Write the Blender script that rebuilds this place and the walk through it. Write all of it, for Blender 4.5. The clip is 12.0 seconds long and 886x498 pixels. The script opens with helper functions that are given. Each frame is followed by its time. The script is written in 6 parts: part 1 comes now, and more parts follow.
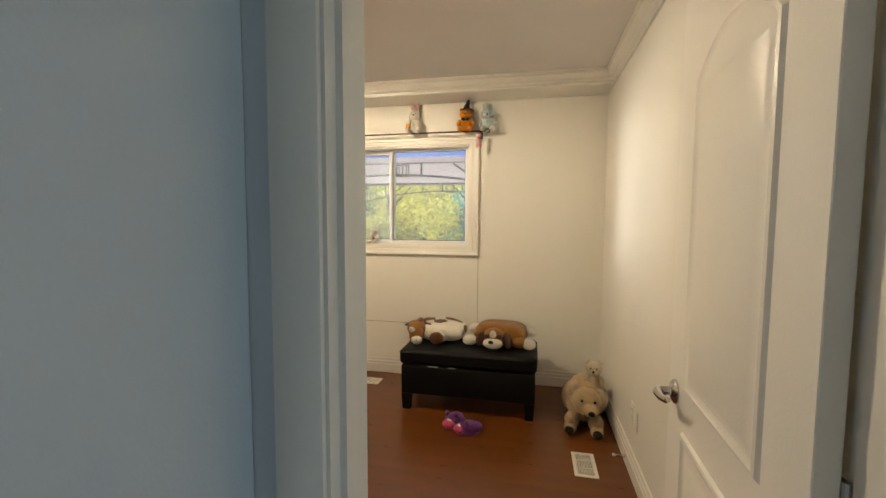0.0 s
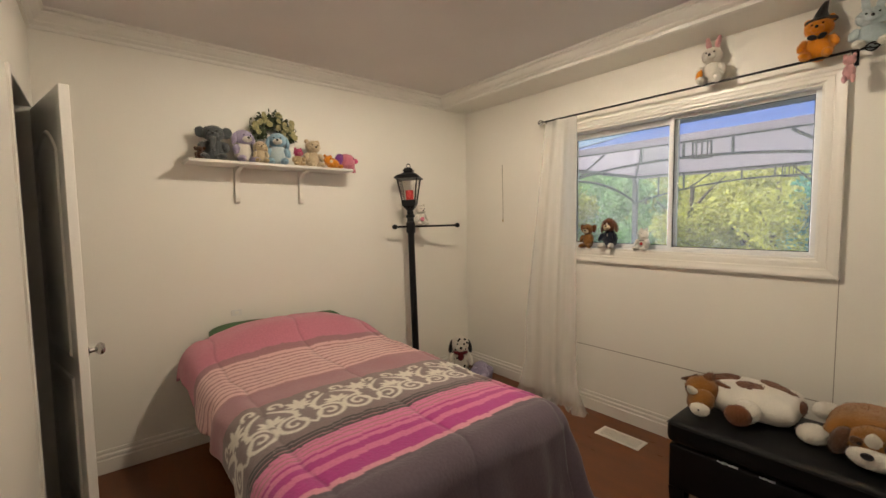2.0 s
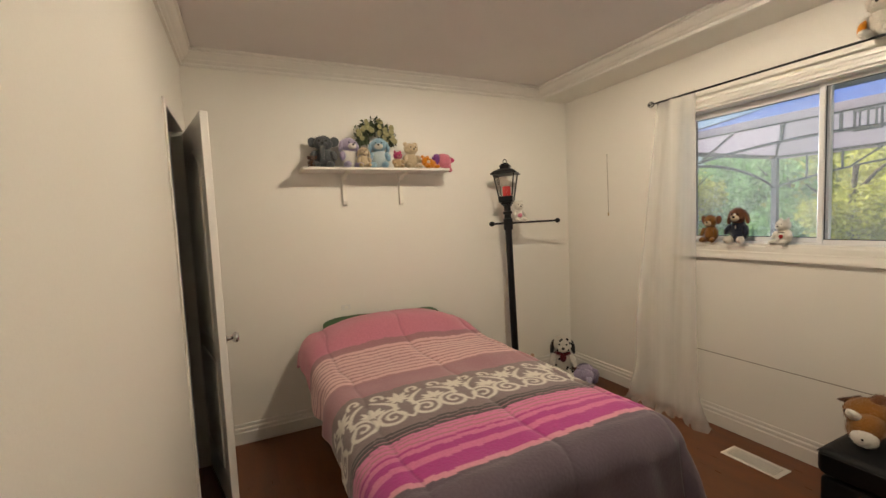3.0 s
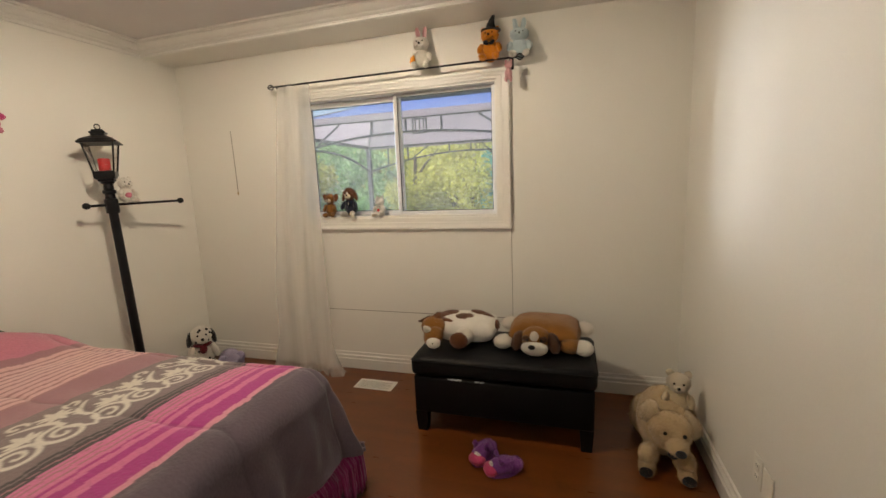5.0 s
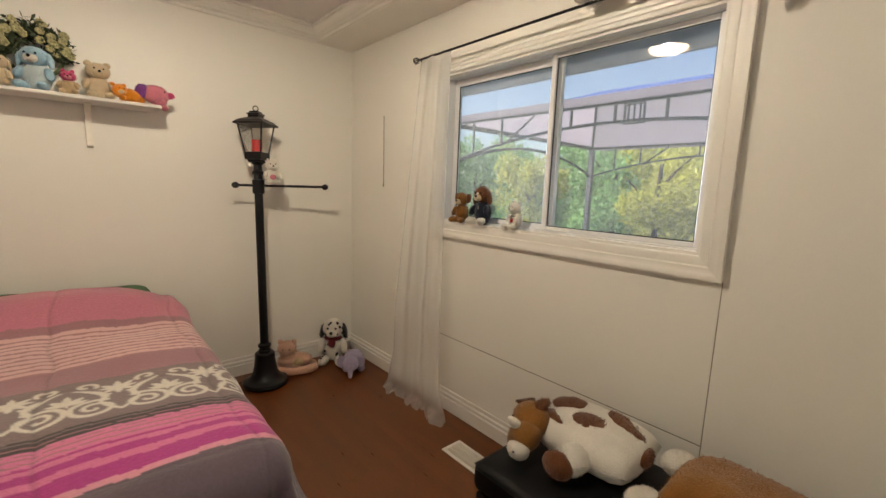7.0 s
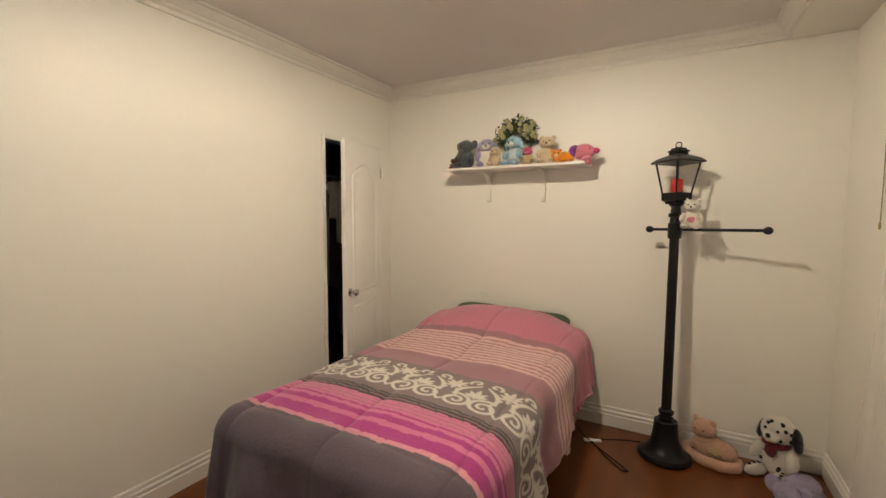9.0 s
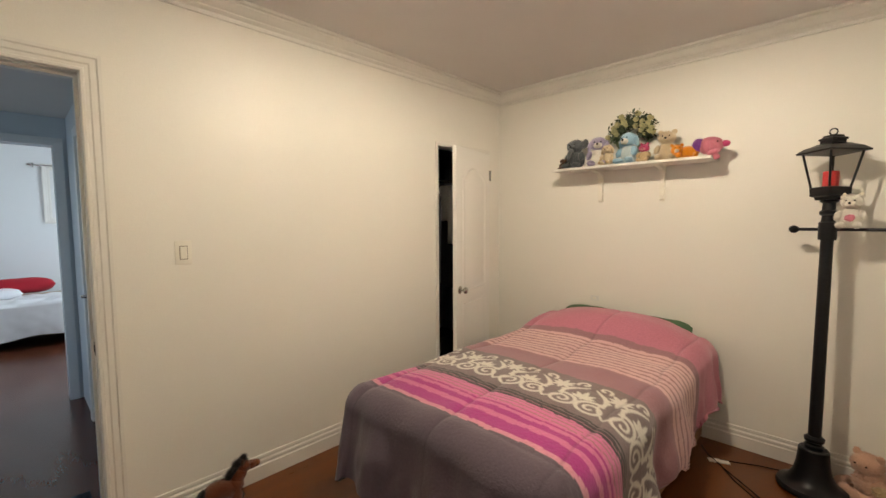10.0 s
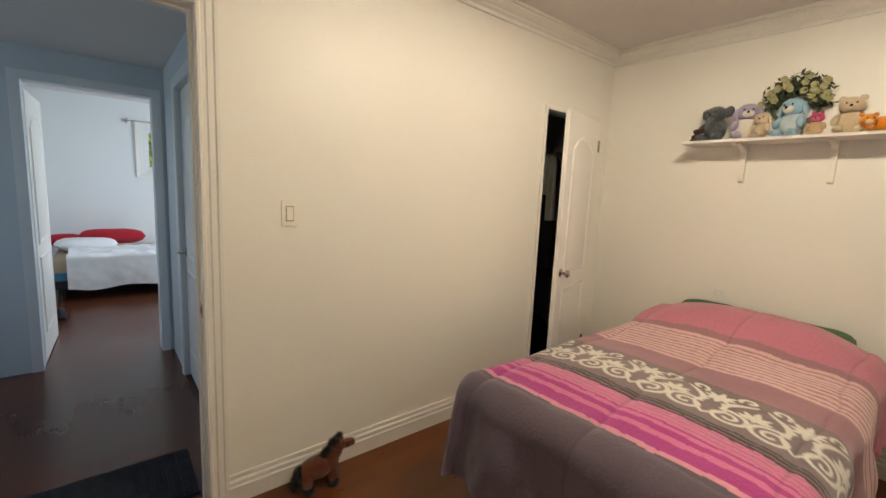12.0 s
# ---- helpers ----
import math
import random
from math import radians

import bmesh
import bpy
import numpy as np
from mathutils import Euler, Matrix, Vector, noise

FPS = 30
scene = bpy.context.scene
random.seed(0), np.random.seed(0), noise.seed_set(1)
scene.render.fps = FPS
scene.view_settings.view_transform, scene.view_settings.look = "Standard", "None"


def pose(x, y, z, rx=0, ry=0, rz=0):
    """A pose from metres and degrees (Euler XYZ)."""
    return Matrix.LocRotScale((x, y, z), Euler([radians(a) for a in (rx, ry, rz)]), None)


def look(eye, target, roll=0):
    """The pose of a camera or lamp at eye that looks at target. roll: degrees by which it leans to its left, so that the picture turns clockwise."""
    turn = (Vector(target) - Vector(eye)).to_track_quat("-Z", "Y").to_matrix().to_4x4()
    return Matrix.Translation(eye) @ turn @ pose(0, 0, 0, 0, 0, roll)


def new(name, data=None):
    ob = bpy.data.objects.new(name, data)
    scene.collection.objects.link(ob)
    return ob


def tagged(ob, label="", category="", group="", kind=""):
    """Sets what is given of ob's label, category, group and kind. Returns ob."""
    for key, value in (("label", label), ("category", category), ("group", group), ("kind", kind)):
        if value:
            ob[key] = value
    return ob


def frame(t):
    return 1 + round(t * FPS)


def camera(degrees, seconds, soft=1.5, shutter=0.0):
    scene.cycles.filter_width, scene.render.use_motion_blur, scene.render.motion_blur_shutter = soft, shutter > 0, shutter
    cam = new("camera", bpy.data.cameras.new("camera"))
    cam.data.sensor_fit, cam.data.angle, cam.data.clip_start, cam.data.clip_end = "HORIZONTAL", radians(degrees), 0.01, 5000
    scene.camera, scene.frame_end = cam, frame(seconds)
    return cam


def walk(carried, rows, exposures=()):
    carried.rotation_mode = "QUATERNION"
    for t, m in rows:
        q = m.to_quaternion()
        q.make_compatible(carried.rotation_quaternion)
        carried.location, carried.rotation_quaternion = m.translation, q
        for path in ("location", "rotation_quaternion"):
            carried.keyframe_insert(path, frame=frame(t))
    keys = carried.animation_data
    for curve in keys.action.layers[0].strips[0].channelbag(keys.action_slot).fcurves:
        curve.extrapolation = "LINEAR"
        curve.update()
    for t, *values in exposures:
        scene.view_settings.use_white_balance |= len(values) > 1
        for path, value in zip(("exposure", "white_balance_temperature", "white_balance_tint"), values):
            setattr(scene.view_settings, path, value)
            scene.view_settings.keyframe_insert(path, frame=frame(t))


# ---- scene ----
cam = camera(93.2, 12.0)
PATH = [
    (0, (0.088, -0.045, 1.447), (-0.327, 1.906, 1.304), 0.3),
    (0.5, (0.087, 0.229, 1.437), (-0.348, 2.173, 1.255), -0.0),
    (1, (0.036, 0.466, 1.454), (-0.626, 2.347, 1.29), 0.8),
    (1.5, (0.007, 0.708, 1.441), (-1.053, 2.397, 1.299), 0.6),
    (2, (-0.02, 0.833, 1.444), (-1.568, 2.092, 1.305), -0.8),
    (2.5, (-0.039, 0.852, 1.431), (-1.829, 1.735, 1.303), -2.2),
    (2.7, (-0.027, 0.885, 1.439), (-1.86, 1.676, 1.305), -2.6),
    (4.3, (-0.021, 0.836, 1.486), (-1.085, 2.506, 1.202), -1.9),
    (4.5, (-0.017, 0.83, 1.467), (-0.915, 2.592, 1.174), -2.0),
    (5, (-0.002, 0.793, 1.448), (-0.579, 2.682, 1.134), -2.4),
    (5.5, (0.036, 0.851, 1.402), (-0.41, 2.778, 1.107), -2.6),
    (6, (0.05, 1.093, 1.445), (-0.722, 2.916, 1.157), -0.8),
    (6.5, (0.066, 1.435, 1.421), (-1.142, 3.003, 1.132), -1.4),
    (6.7, (0.075, 1.627, 1.42), (-1.256, 3.093, 1.138), 0.0),
    (8.3, (-0.016, 2.696, 1.426), (-1.996, 2.732, 1.152), 1.7),
    (8.5, (-0.033, 2.723, 1.436), (-2.001, 2.442, 1.215), 0.7),
    (9, (-0.028, 2.857, 1.46), (-1.766, 1.879, 1.307), 0.3),
    (9.5, (0.029, 2.888, 1.471), (-1.507, 1.615, 1.339), -0.1),
    (10, (0.051, 2.914, 1.46), (-1.381, 1.527, 1.314), -0.3),
    (10.5, (0.099, 2.899, 1.45), (-1.256, 1.436, 1.296), 0.5),
    (11, (0.123, 2.877, 1.452), (-1.166, 1.359, 1.261), 1.3),
    (11.5, (0.103, 2.773, 1.441), (-1.216, 1.284, 1.23), 2.6),
    (12, (0.117, 2.476, 1.431), (-1.137, 0.942, 1.158), 2.7),
]
walk(cam, [(t, look(eye, target, roll)) for t, eye, target, roll in PATH],
     exposures=[(0.0, 0.70, 7300, 10), (0.5, 0.52, 6900, 11), (1.0, 0.38, 6600, 12), (2.5, 0.34, 6550, 13), (6.5, 0.34, 6550, 13), (8.3, 0.22, 6550, 13), (9.5, 0.62, 6550, 12), (12.0, 0.62, 6600, 12)])

# ---- world, sun, large lights ----
world = bpy.data.worlds.new("world")
scene.world = world
world.use_nodes = True
wn = world.node_tree.nodes
sky = wn.new("ShaderNodeTexSky")
sky.sky_type = "NISHITA"
sky.sun_disc = False
sky.sun_elevation = radians(45)
sky.sun_rotation = radians(235)
wn["Background"].inputs["Strength"].default_value = 0.15
world.node_tree.links.new(sky.outputs[0], wn["Background"].inputs["Color"])


def lamp(name, kind, energy, color, m, size=None, size_y=None, angle=None):
    d = bpy.data.lights.new(name, kind)
    d.energy, d.color = energy, color
    if kind == "AREA":
        d.shape, d.size, d.size_y = "RECTANGLE", size, size_y
    if angle:
        d.angle = angle
    ob = new(name, d)
    ob.matrix_world = m
    return ob


lamp("sun", "SUN", 5.0, (1.0, 0.95, 0.86), look((-10, -7, 12.5), (0, 0, 0)), angle=radians(0.6))
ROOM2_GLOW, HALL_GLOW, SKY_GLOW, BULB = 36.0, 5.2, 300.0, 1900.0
# fill for the far bedroom, in an added, unseen west opening
lamp("bedroom_fill_light", "AREA", ROOM2_GLOW, (0.74, 0.88, 1.0), look((-2.47, -3.6, 1.5), (0.5, -3.6, 1.0)), 1.6, 1.2)
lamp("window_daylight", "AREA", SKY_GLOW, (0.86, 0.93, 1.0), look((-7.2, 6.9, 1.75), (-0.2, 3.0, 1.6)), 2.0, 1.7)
# hall fill, shining from an added opening at the unseen east end
lamp("hall_fill_light", "AREA", HALL_GLOW, (0.62, 0.80, 1.0), look((2.32, -0.5, 1.5), (0.0, -0.5, 1.2)), 0.9, 1.1)

# ---- materials ----


def shader(name):
    m = bpy.data.materials.new(name)
    m.use_nodes = True
    nt = m.node_tree
    return m, nt, nt.nodes["Principled BSDF"]


def paint(name, color, rough=0.5, metal=0.0, var=0.06, scale=3.0, fine=60.0, bump=0.05, stretch=(1, 1, 1), dark=None, spec=0.5, sheen=0.0, per_object=0.0):
    """Noise at two scales over a base colour, with a fine bump."""
    m, nt, b = shader(name)
    n, l = nt.nodes, nt.links
    co = n.new("ShaderNodeTexCoord")
    mp = n.new("ShaderNodeMapping")
    mp.inputs["Scale"].default_value = stretch
    l.new(co.outputs["Object"], mp.inputs[0])
    big, small = n.new("ShaderNodeTexNoise"), n.new("ShaderNodeTexNoise")
    big.inputs["Scale"].default_value, small.inputs["Scale"].default_value = scale, fine
    big.inputs["Detail"].default_value, small.inputs["Detail"].default_value = 5, 4
    l.new(mp.outputs[0], big.inputs["Vector"])
    l.new(mp.outputs[0], small.inputs["Vector"])
    mixf = n.new("ShaderNodeMix")
    mixf.data_type = "FLOAT"
    mixf.inputs[0].default_value = 0.4
    l.new(big.outputs[0], mixf.inputs[2])
    l.new(small.outputs[0], mixf.inputs[3])
    ramp = n.new("ShaderNodeValToRGB")
    d = dark or tuple(c * (1 - 2.2 * var) for c in color)
    hi = tuple(min(1, c * (1 + 1.4 * var)) for c in color)
    ramp.color_ramp.elements[0].position, ramp.color_ramp.elements[1].position = 0.32, 0.68
    ramp.color_ramp.elements[0].color, ramp.color_ramp.elements[1].color = (*d, 1), (*hi, 1)
    l.new(mixf.outputs[0], ramp.inputs[0])
    out = ramp.outputs[0]
    if per_object:
        info = n.new("ShaderNodeObjectInfo")
        hsv = n.new("ShaderNodeHueSaturation")
        mr = n.new("ShaderNodeMapRange")
        mr.inputs[3].default_value, mr.inputs[4].default_value = 1 - per_object, 1 + per_object
        l.new(info.outputs["Random"], mr.inputs[0])
        l.new(mr.outputs[0], hsv.inputs["Value"])
        l.new(out, hsv.inputs["Color"])
        out = hsv.outputs[0]
    l.new(out, b.inputs["Base Color"])
    b.inputs["Roughness"].default_value, b.inputs["Metallic"].default_value = rough, metal
    b.inputs["Specular IOR Level"].default_value = spec
    b.inputs["Sheen Weight"].default_value = sheen
    b.inputs["Sheen Roughness"].default_value = 0.5
    rr = n.new("ShaderNodeMapRange")
    rr.inputs[3].default_value, rr.inputs[4].default_value = max(0.02, rough - 0.06), min(1, rough + 0.06)
    l.new(big.outputs[0], rr.inputs[0])
    l.new(rr.outputs[0], b.inputs["Roughness"])
    if bump:
        bp = n.new("ShaderNodeBump")
        bp.inputs["Strength"].default_value, bp.inputs["Distance"].default_value = min(1.0, bump * 4), 0.004
        l.new(small.outputs[0], bp.inputs["Height"])
        l.new(bp.outputs[0], b.inputs["Normal"])
    return m


def glow(name, color, strength):
    m, nt, b = shader(name)
    b.inputs["Base Color"].default_value = (*color, 1)
    b.inputs["Emission Color"].default_value = (*color, 1)
    b.inputs["Emission Strength"].default_value = strength
    return m


def clear(name, tint=(1, 1, 1), rough=0.0):
    m, nt, b = shader(name)
    b.inputs["Base Color"].default_value = (*tint, 1)
    b.inputs["Transmission Weight"].default_value = 1.0
    b.inputs["Roughness"].default_value = rough
    b.inputs["IOR"].default_value = 1.45
    return m


def thin_glass(name):
    """A thin pane: clear, with a reflection that grows at glancing angles."""
    m, nt, b = shader(name)
    n, l = nt.nodes, nt.links
    tr, gl, fr, mx = n.new("ShaderNodeBsdfTransparent"), n.new("ShaderNodeBsdfGlossy"), n.new("ShaderNodeFresnel"), n.new("ShaderNodeMixShader")
    tr.inputs[0].default_value = (0.985, 0.985, 0.98, 1)
    gl.inputs["Roughness"].default_value = 0.03
    fr.inputs[0].default_value = 1.22
    l.new(fr.outputs[0], mx.inputs[0])
    l.new(tr.outputs[0], mx.inputs[1])
    l.new(gl.outputs[0], mx.inputs[2])
    l.new(mx.outputs[0], n["Material Output"].inputs[0])
    return m


def fur(name, color, var=0.16, scale=26.0):
    return paint(name, color, 0.95, var=var, scale=9.0, fine=scale * 7, bump=0.25, sheen=0.35, spec=0.15)


WALL = paint("wall_paint", (0.80, 0.775, 0.705), 0.47, var=0.012, scale=1.2, fine=160, bump=0.035)
HALLWALL = paint("hall_paint", (0.58, 0.64, 0.68), 0.5, var=0.015, scale=1.2, fine=160, bump=0.03)
ROOM2WALL = paint("bedroom_paint", (0.78, 0.80, 0.80), 0.55, var=0.012, scale=1.2, fine=160, bump=0.03)
CEIL = paint("ceiling_paint", (0.70, 0.665, 0.64), 0.8, var=0.02, scale=2.5, fine=220, bump=0.06)
TRIM = paint("white_gloss_trim", (0.76, 0.735, 0.675), 0.38, var=0.015, scale=4, fine=90, bump=0.012)
DOORP = paint("white_door_paint", (0.83, 0.81, 0.76), 0.33, var=0.012, scale=3, fine=140, bump=0.02)
VINYL = paint("white_vinyl", (0.74, 0.74, 0.73), 0.35, var=0.01, bump=0.0)
FLOORM = paint("red_brown_hardwood", (0.142, 0.041, 0.0075), 0.29, var=0.11, scale=1.4, fine=26, bump=0.0, stretch=(1.0, 6.0, 6.0), per_object=0.05)
HALLFLOOR = paint("dark_hardwood", (0.100, 0.030, 0.014), 0.25, var=0.05, scale=1.6, fine=30, bump=0.0, stretch=(4.5, 1.0, 4.5), per_object=0.06)
GAPM = paint("floor_gap", (0.05, 0.020, 0.009), 0.8, var=0.1)
BLACKIRON = paint("black_painted_metal", (0.007, 0.007, 0.008), 0.34, var=0.15, scale=12, fine=120, bump=0.02, spec=0.28)
LEATHER = paint("black_faux_leather", (0.0028, 0.0028, 0.0032), 0.52, var=0.15, scale=8, fine=320, bump=0.09, spec=0.22)
CHROME = paint("brushed_nickel", (0.55, 0.53, 0.50), 0.22, metal=1.0, var=0.05, bump=0.0)
CREAM = paint("cream_plastic", (0.80, 0.77, 0.68), 0.4, var=0.02, bump=0.0)
DARKM = paint("closet_dark", (0.02, 0.02, 0.022), 0.8, var=0.2)
BEDWOOD = paint("honey_wood", (0.30, 0.13, 0.045), 0.4, var=0.15, scale=3, fine=40, stretch=(1, 10, 10))
GLASS = clear("window_glass")
LGLASS = thin_glass("lantern_glass")
WAX = paint("red_candle_wax", (0.52, 0.03, 0.03), 0.45, var=0.06, bump=0.02)
BULBM = glow("lit_bulb", (1.0, 0.875, 0.68), BULB)
BOWLM = glow("glowing_glass_bowl", (1.0, 0.885, 0.69), 22.0)
_n, _l = BOWLM.node_tree.nodes, BOWLM.node_tree.links
_tr, _mx = _n.new("ShaderNodeBsdfTransparent"), _n.new("ShaderNodeMixShader")
_mx.inputs[0].default_value = 0.35
_l.new(_tr.outputs[0], _mx.inputs[1])
_l.new(_n["Principled BSDF"].outputs[0], _mx.inputs[2])
_l.new(_mx.outputs[0], _n["Material Output"].inputs[0])
BRASS = paint("aged_brass", (0.45, 0.33, 0.15), 0.35, metal=1.0, var=0.08)
SHEET = paint("white_cotton", (0.82, 0.82, 0.83), 0.85, var=0.02, fine=300, bump=0.05)
GREENC = paint("green_cotton", (0.07, 0.14, 0.065), 0.9, var=0.1, fine=300, bump=0.06)
BEIGEC = paint("beige_cotton", (0.45, 0.35, 0.24), 0.9, var=0.08, fine=300, bump=0.06)
REDC = paint("red_cotton", (0.45, 0.012, 0.025), 0.85, var=0.1, fine=300, bump=0.06)
MAGENTA = fur("magenta_fringe", (0.28, 0.018, 0.14))
MATM = paint("black_doormat", (0.012, 0.013, 0.018), 0.9, var=0.5, scale=14, fine=90, bump=0.3)
FOIL = paint("crumpled_silver", (0.34, 0.36, 0.38), 0.4, metal=1.0, var=0.1)
BLUEP = paint("blue_cloth", (0.06, 0.2, 0.36), 0.8, var=0.1)
WHITEP = paint("white_paper", (0.75, 0.74, 0.70), 0.7, var=0.03)
CORDM = paint("cord", (0.35, 0.31, 0.25), 0.7, var=0.1)

# ---- mesh helpers ----


def link(name, me, material, parent=None, label=""):
    if material:
        me.materials.append(material)
    ob = new(name, me)
    if parent:
        ob.parent = parent
    if label:
        ob["label"] = label
    return ob


def part(name, bm, material, parent=None, label="", smooth=None):
    """Links a bmesh as one mesh object; smooth: angle below which edges are soft."""
    bmesh.ops.recalc_face_normals(bm, faces=bm.faces)
    if smooth is not None:
        a = radians(smooth)
        for f in bm.faces:
            f.smooth = True
        for e in bm.edges:
            e.smooth = len(e.link_faces) == 2 and e.calc_face_angle(0) < a
    me = bpy.data.meshes.new(name)
    bm.to_mesh(me)
    bm.free()
    return link(name, me, material, parent, label)


def thing(name, at, label, category, group="", rz=0.0, kind=""):
    ob = new(name)
    ob.empty_display_size = 0.05
    ob.matrix_world = pose(*at, 0, 0, rz)
    return tagged(ob, label, category, group, kind)


def box(bm, x0, x1, y0, y1, z0, z1, bev=0.0, seg=1):
    vs = [bm.verts.new((x, y, z)) for x in (x0, x1) for y in (y0, y1) for z in (z0, z1)]
    fs = [bm.faces.new([vs[k] for k in q]) for q in ((0, 1, 3, 2), (4, 6, 7, 5), (0, 4, 5, 1), (2, 3, 7, 6), (0, 2, 6, 4), (1, 5, 7, 3))]
    if bev:
        es = list({e for f in fs for e in f.edges})
        bmesh.ops.bevel(bm, geom=es, offset=bev, segments=seg, affect="EDGES", profile=0.5)
    return bm


def boxed(*a, **k):
    return box(bmesh.new(), *a, **k)


def cyl(bm, p0, p1, r0, r1=None, seg=16, caps=True):
    p0, p1 = Vector(p0), Vector(p1)
    d = p1 - p0
    m = Matrix.Translation((p0 + p1) / 2) @ d.to_track_quat("Z", "Y").to_matrix().to_4x4()
    bmesh.ops.create_cone(bm, cap_ends=caps, segments=seg, radius1=r0, radius2=r0 if r1 is None else r1, depth=d.length, matrix=m)
    return bm


def lathe(bm, prof, seg=24, at=(0, 0, 0), square=False):
    """Turns (radius, height) pairs about z; square: four flat sides."""
    n = 4 if square else seg
    off = math.pi / 4 if square else 0
    k = math.sqrt(2) if square else 1
    rings = [[bm.verts.new((at[0] + r * k * math.cos(off + math.tau * i / n), at[1] + r * k * math.sin(off + math.tau * i / n), at[2] + z)) for i in range(n)] for r, z in prof]
    for a, b in zip(rings, rings[1:]):
        for i in range(n):
            bm.faces.new((a[i], a[(i + 1) % n], b[(i + 1) % n], b[i]))
    bm.faces.new(rings[0][::-1])
    bm.faces.new(rings[-1])
    return bm


def ell(bm, c, r, rot=(0, 0, 0), u=20, v=12):
    m = pose(*c, *rot) @ Matrix.Diagonal((*r, 1))
    bmesh.ops.create_uvsphere(bm, u_segments=u, v_segments=v, radius=1, matrix=m)
    return bm


def tube(bm, pts, r, seg=8, closed=False):
    pts = [Vector(p) for p in pts]
    n = len(pts)
    rings = []
    for i, p in enumerate(pts):
        a = pts[(i - 1) % n] if closed or i else p
        b = pts[(i + 1) % n] if closed or i < n - 1 else p
        q = (b - a).to_track_quat("Z", "Y")
        rr = r[i] if isinstance(r, (list, tuple)) else r
        rings.append([bm.verts.new(p + q @ Vector((rr * math.cos(math.tau * k / seg), rr * math.sin(math.tau * k / seg), 0))) for k in range(seg)])
    for i in range(n if closed else n - 1):
        a, b = rings[i], rings[(i + 1) % n]
        for k in range(seg):
            bm.faces.new((a[k], a[(k + 1) % seg], b[(k + 1) % seg], b[k]))
    if not closed:
        bm.faces.new(rings[0][::-1])
        bm.faces.new(rings[-1])
    return bm


def run(bm, prof, p0, p1, u, v, m0=0.0, m1=0.0):
    """Extrudes a profile of (across, out) pairs from p0 to p1; m0 and m1 mitre the ends by that much of the 'across' value."""
    p0, p1, u, v = Vector(p0), Vector(p1), Vector(u), Vector(v)
    d = (p1 - p0).normalized()
    a = [bm.verts.new(p0 + u * x + v * y + d * (m0 * x)) for x, y in prof]
    b = [bm.verts.new(p1 + u * x + v * y - d * (m1 * x)) for x, y in prof]
    n = len(prof)
    for i in range(n):
        bm.faces.new((a[i], a[(i + 1) % n], b[(i + 1) % n], b[i]))
    bm.faces.new(a[::-1])
    bm.faces.new(b)
    return bm


def holed(bm, axis, lo, hi, a0, a1, z0, z1, holes=()):
    """A wall slab between lo and hi on the axis, from a0 to a1 along the other, with rectangular holes (a0, a1, z0, z1)."""
    As = sorted({a0, a1, *[h[0] for h in holes], *[h[1] for h in holes]})
    Zs = sorted({z0, z1, *[h[2] for h in holes], *[h[3] for h in holes]})
    As = [a for a in As if a0 <= a <= a1]
    Zs = [z for z in Zs if z0 <= z <= z1]
    for p, q in zip(As, As[1:]):
        for r, t in zip(Zs, Zs[1:]):
            ca, cz = (p + q) / 2, (r + t) / 2
            if any(h[0] < ca < h[1] and h[2] < cz < h[3] for h in holes):
                continue
            if axis == "y":
                box(bm, p, q, lo, hi, r, t)
            else:
                box(bm, lo, hi, p, q, r, t)
    bmesh.ops.remove_doubles(bm, verts=bm.verts, dist=1e-5)
    seen = {}
    for f in bm.faces:
        seen.setdefault(tuple(sorted(w.index for w in f.verts)), []).append(f)
    bm.verts.index_update()
    seen = {}
    for f in bm.faces:
        seen.setdefault(tuple(sorted(w.index for w in f.verts)), []).append(f)
    bmesh.ops.delete(bm, geom=[f for fs in seen.values() if len(fs) > 1 for f in fs], context="FACES_ONLY")
    return bm


def structure(name, bm, material, label, category, smooth=None):
    return tagged(part(name, bm, material, None, label, smooth), label, category, kind="structure")


# ---- the room's shell ----
XW, XE, YS, YN, ZC = -3.095, 0.672, 0.59, 3.64, 2.565
SOF_Y, SOF_Z = 3.35, 2.46
DX0, DX1, DH = -0.180, 0.512, 2.07
CX0, CX1, CH = -2.905, -2.294, 2.023
WX0, WX1, WZ0, WZ1 = -1.975, -0.462, 1.208, 2.094

structure("wall_north", holed(bmesh.new(), "y", YN, 3.80, XW - 0.12, XE + 0.12, 0, ZC, [(WX0, WX1, WZ0, WZ1)]), WALL, "cream painted wall with a sliding window", "wall")
structure("wall_west", holed(bmesh.new(), "x", XW - 0.12, XW, YS - 0.12, YN, 0, ZC), WALL, "cream painted wall behind the bed", "wall")
structure("wall_east", holed(bmesh.new(), "x", XE, XE + 0.12, YS - 0.12, YN, 0, ZC), WALL, "cream satin painted wall beside the door", "wall")
structure("wall_south", holed(bmesh.new(), "y", 0.532, YS, XW, XE, 0, ZC, [(DX0 - 0.02, DX1 + 0.02, -1, DH + 0.02), (CX0, CX1, -1, CH)]), WALL, "cream painted wall with entry and closet doorways", "wall")
structure("wall_south_back", holed(bmesh.new(), "y", 0.47, 0.530, XW, XE, 0, ZC, [(DX0 - 0.02, DX1 + 0.02, -1, DH + 0.02), (CX0, CX1, -1, CH)]), HALLWALL, "pale blue-grey painted hall side of the wall", "wall")
structure("ceiling", boxed(XW - 0.12, XE + 0.12, 0.47, 3.80, ZC, ZC + 0.1), CEIL, "flat off-white painted bedroom ceiling", "ceiling")
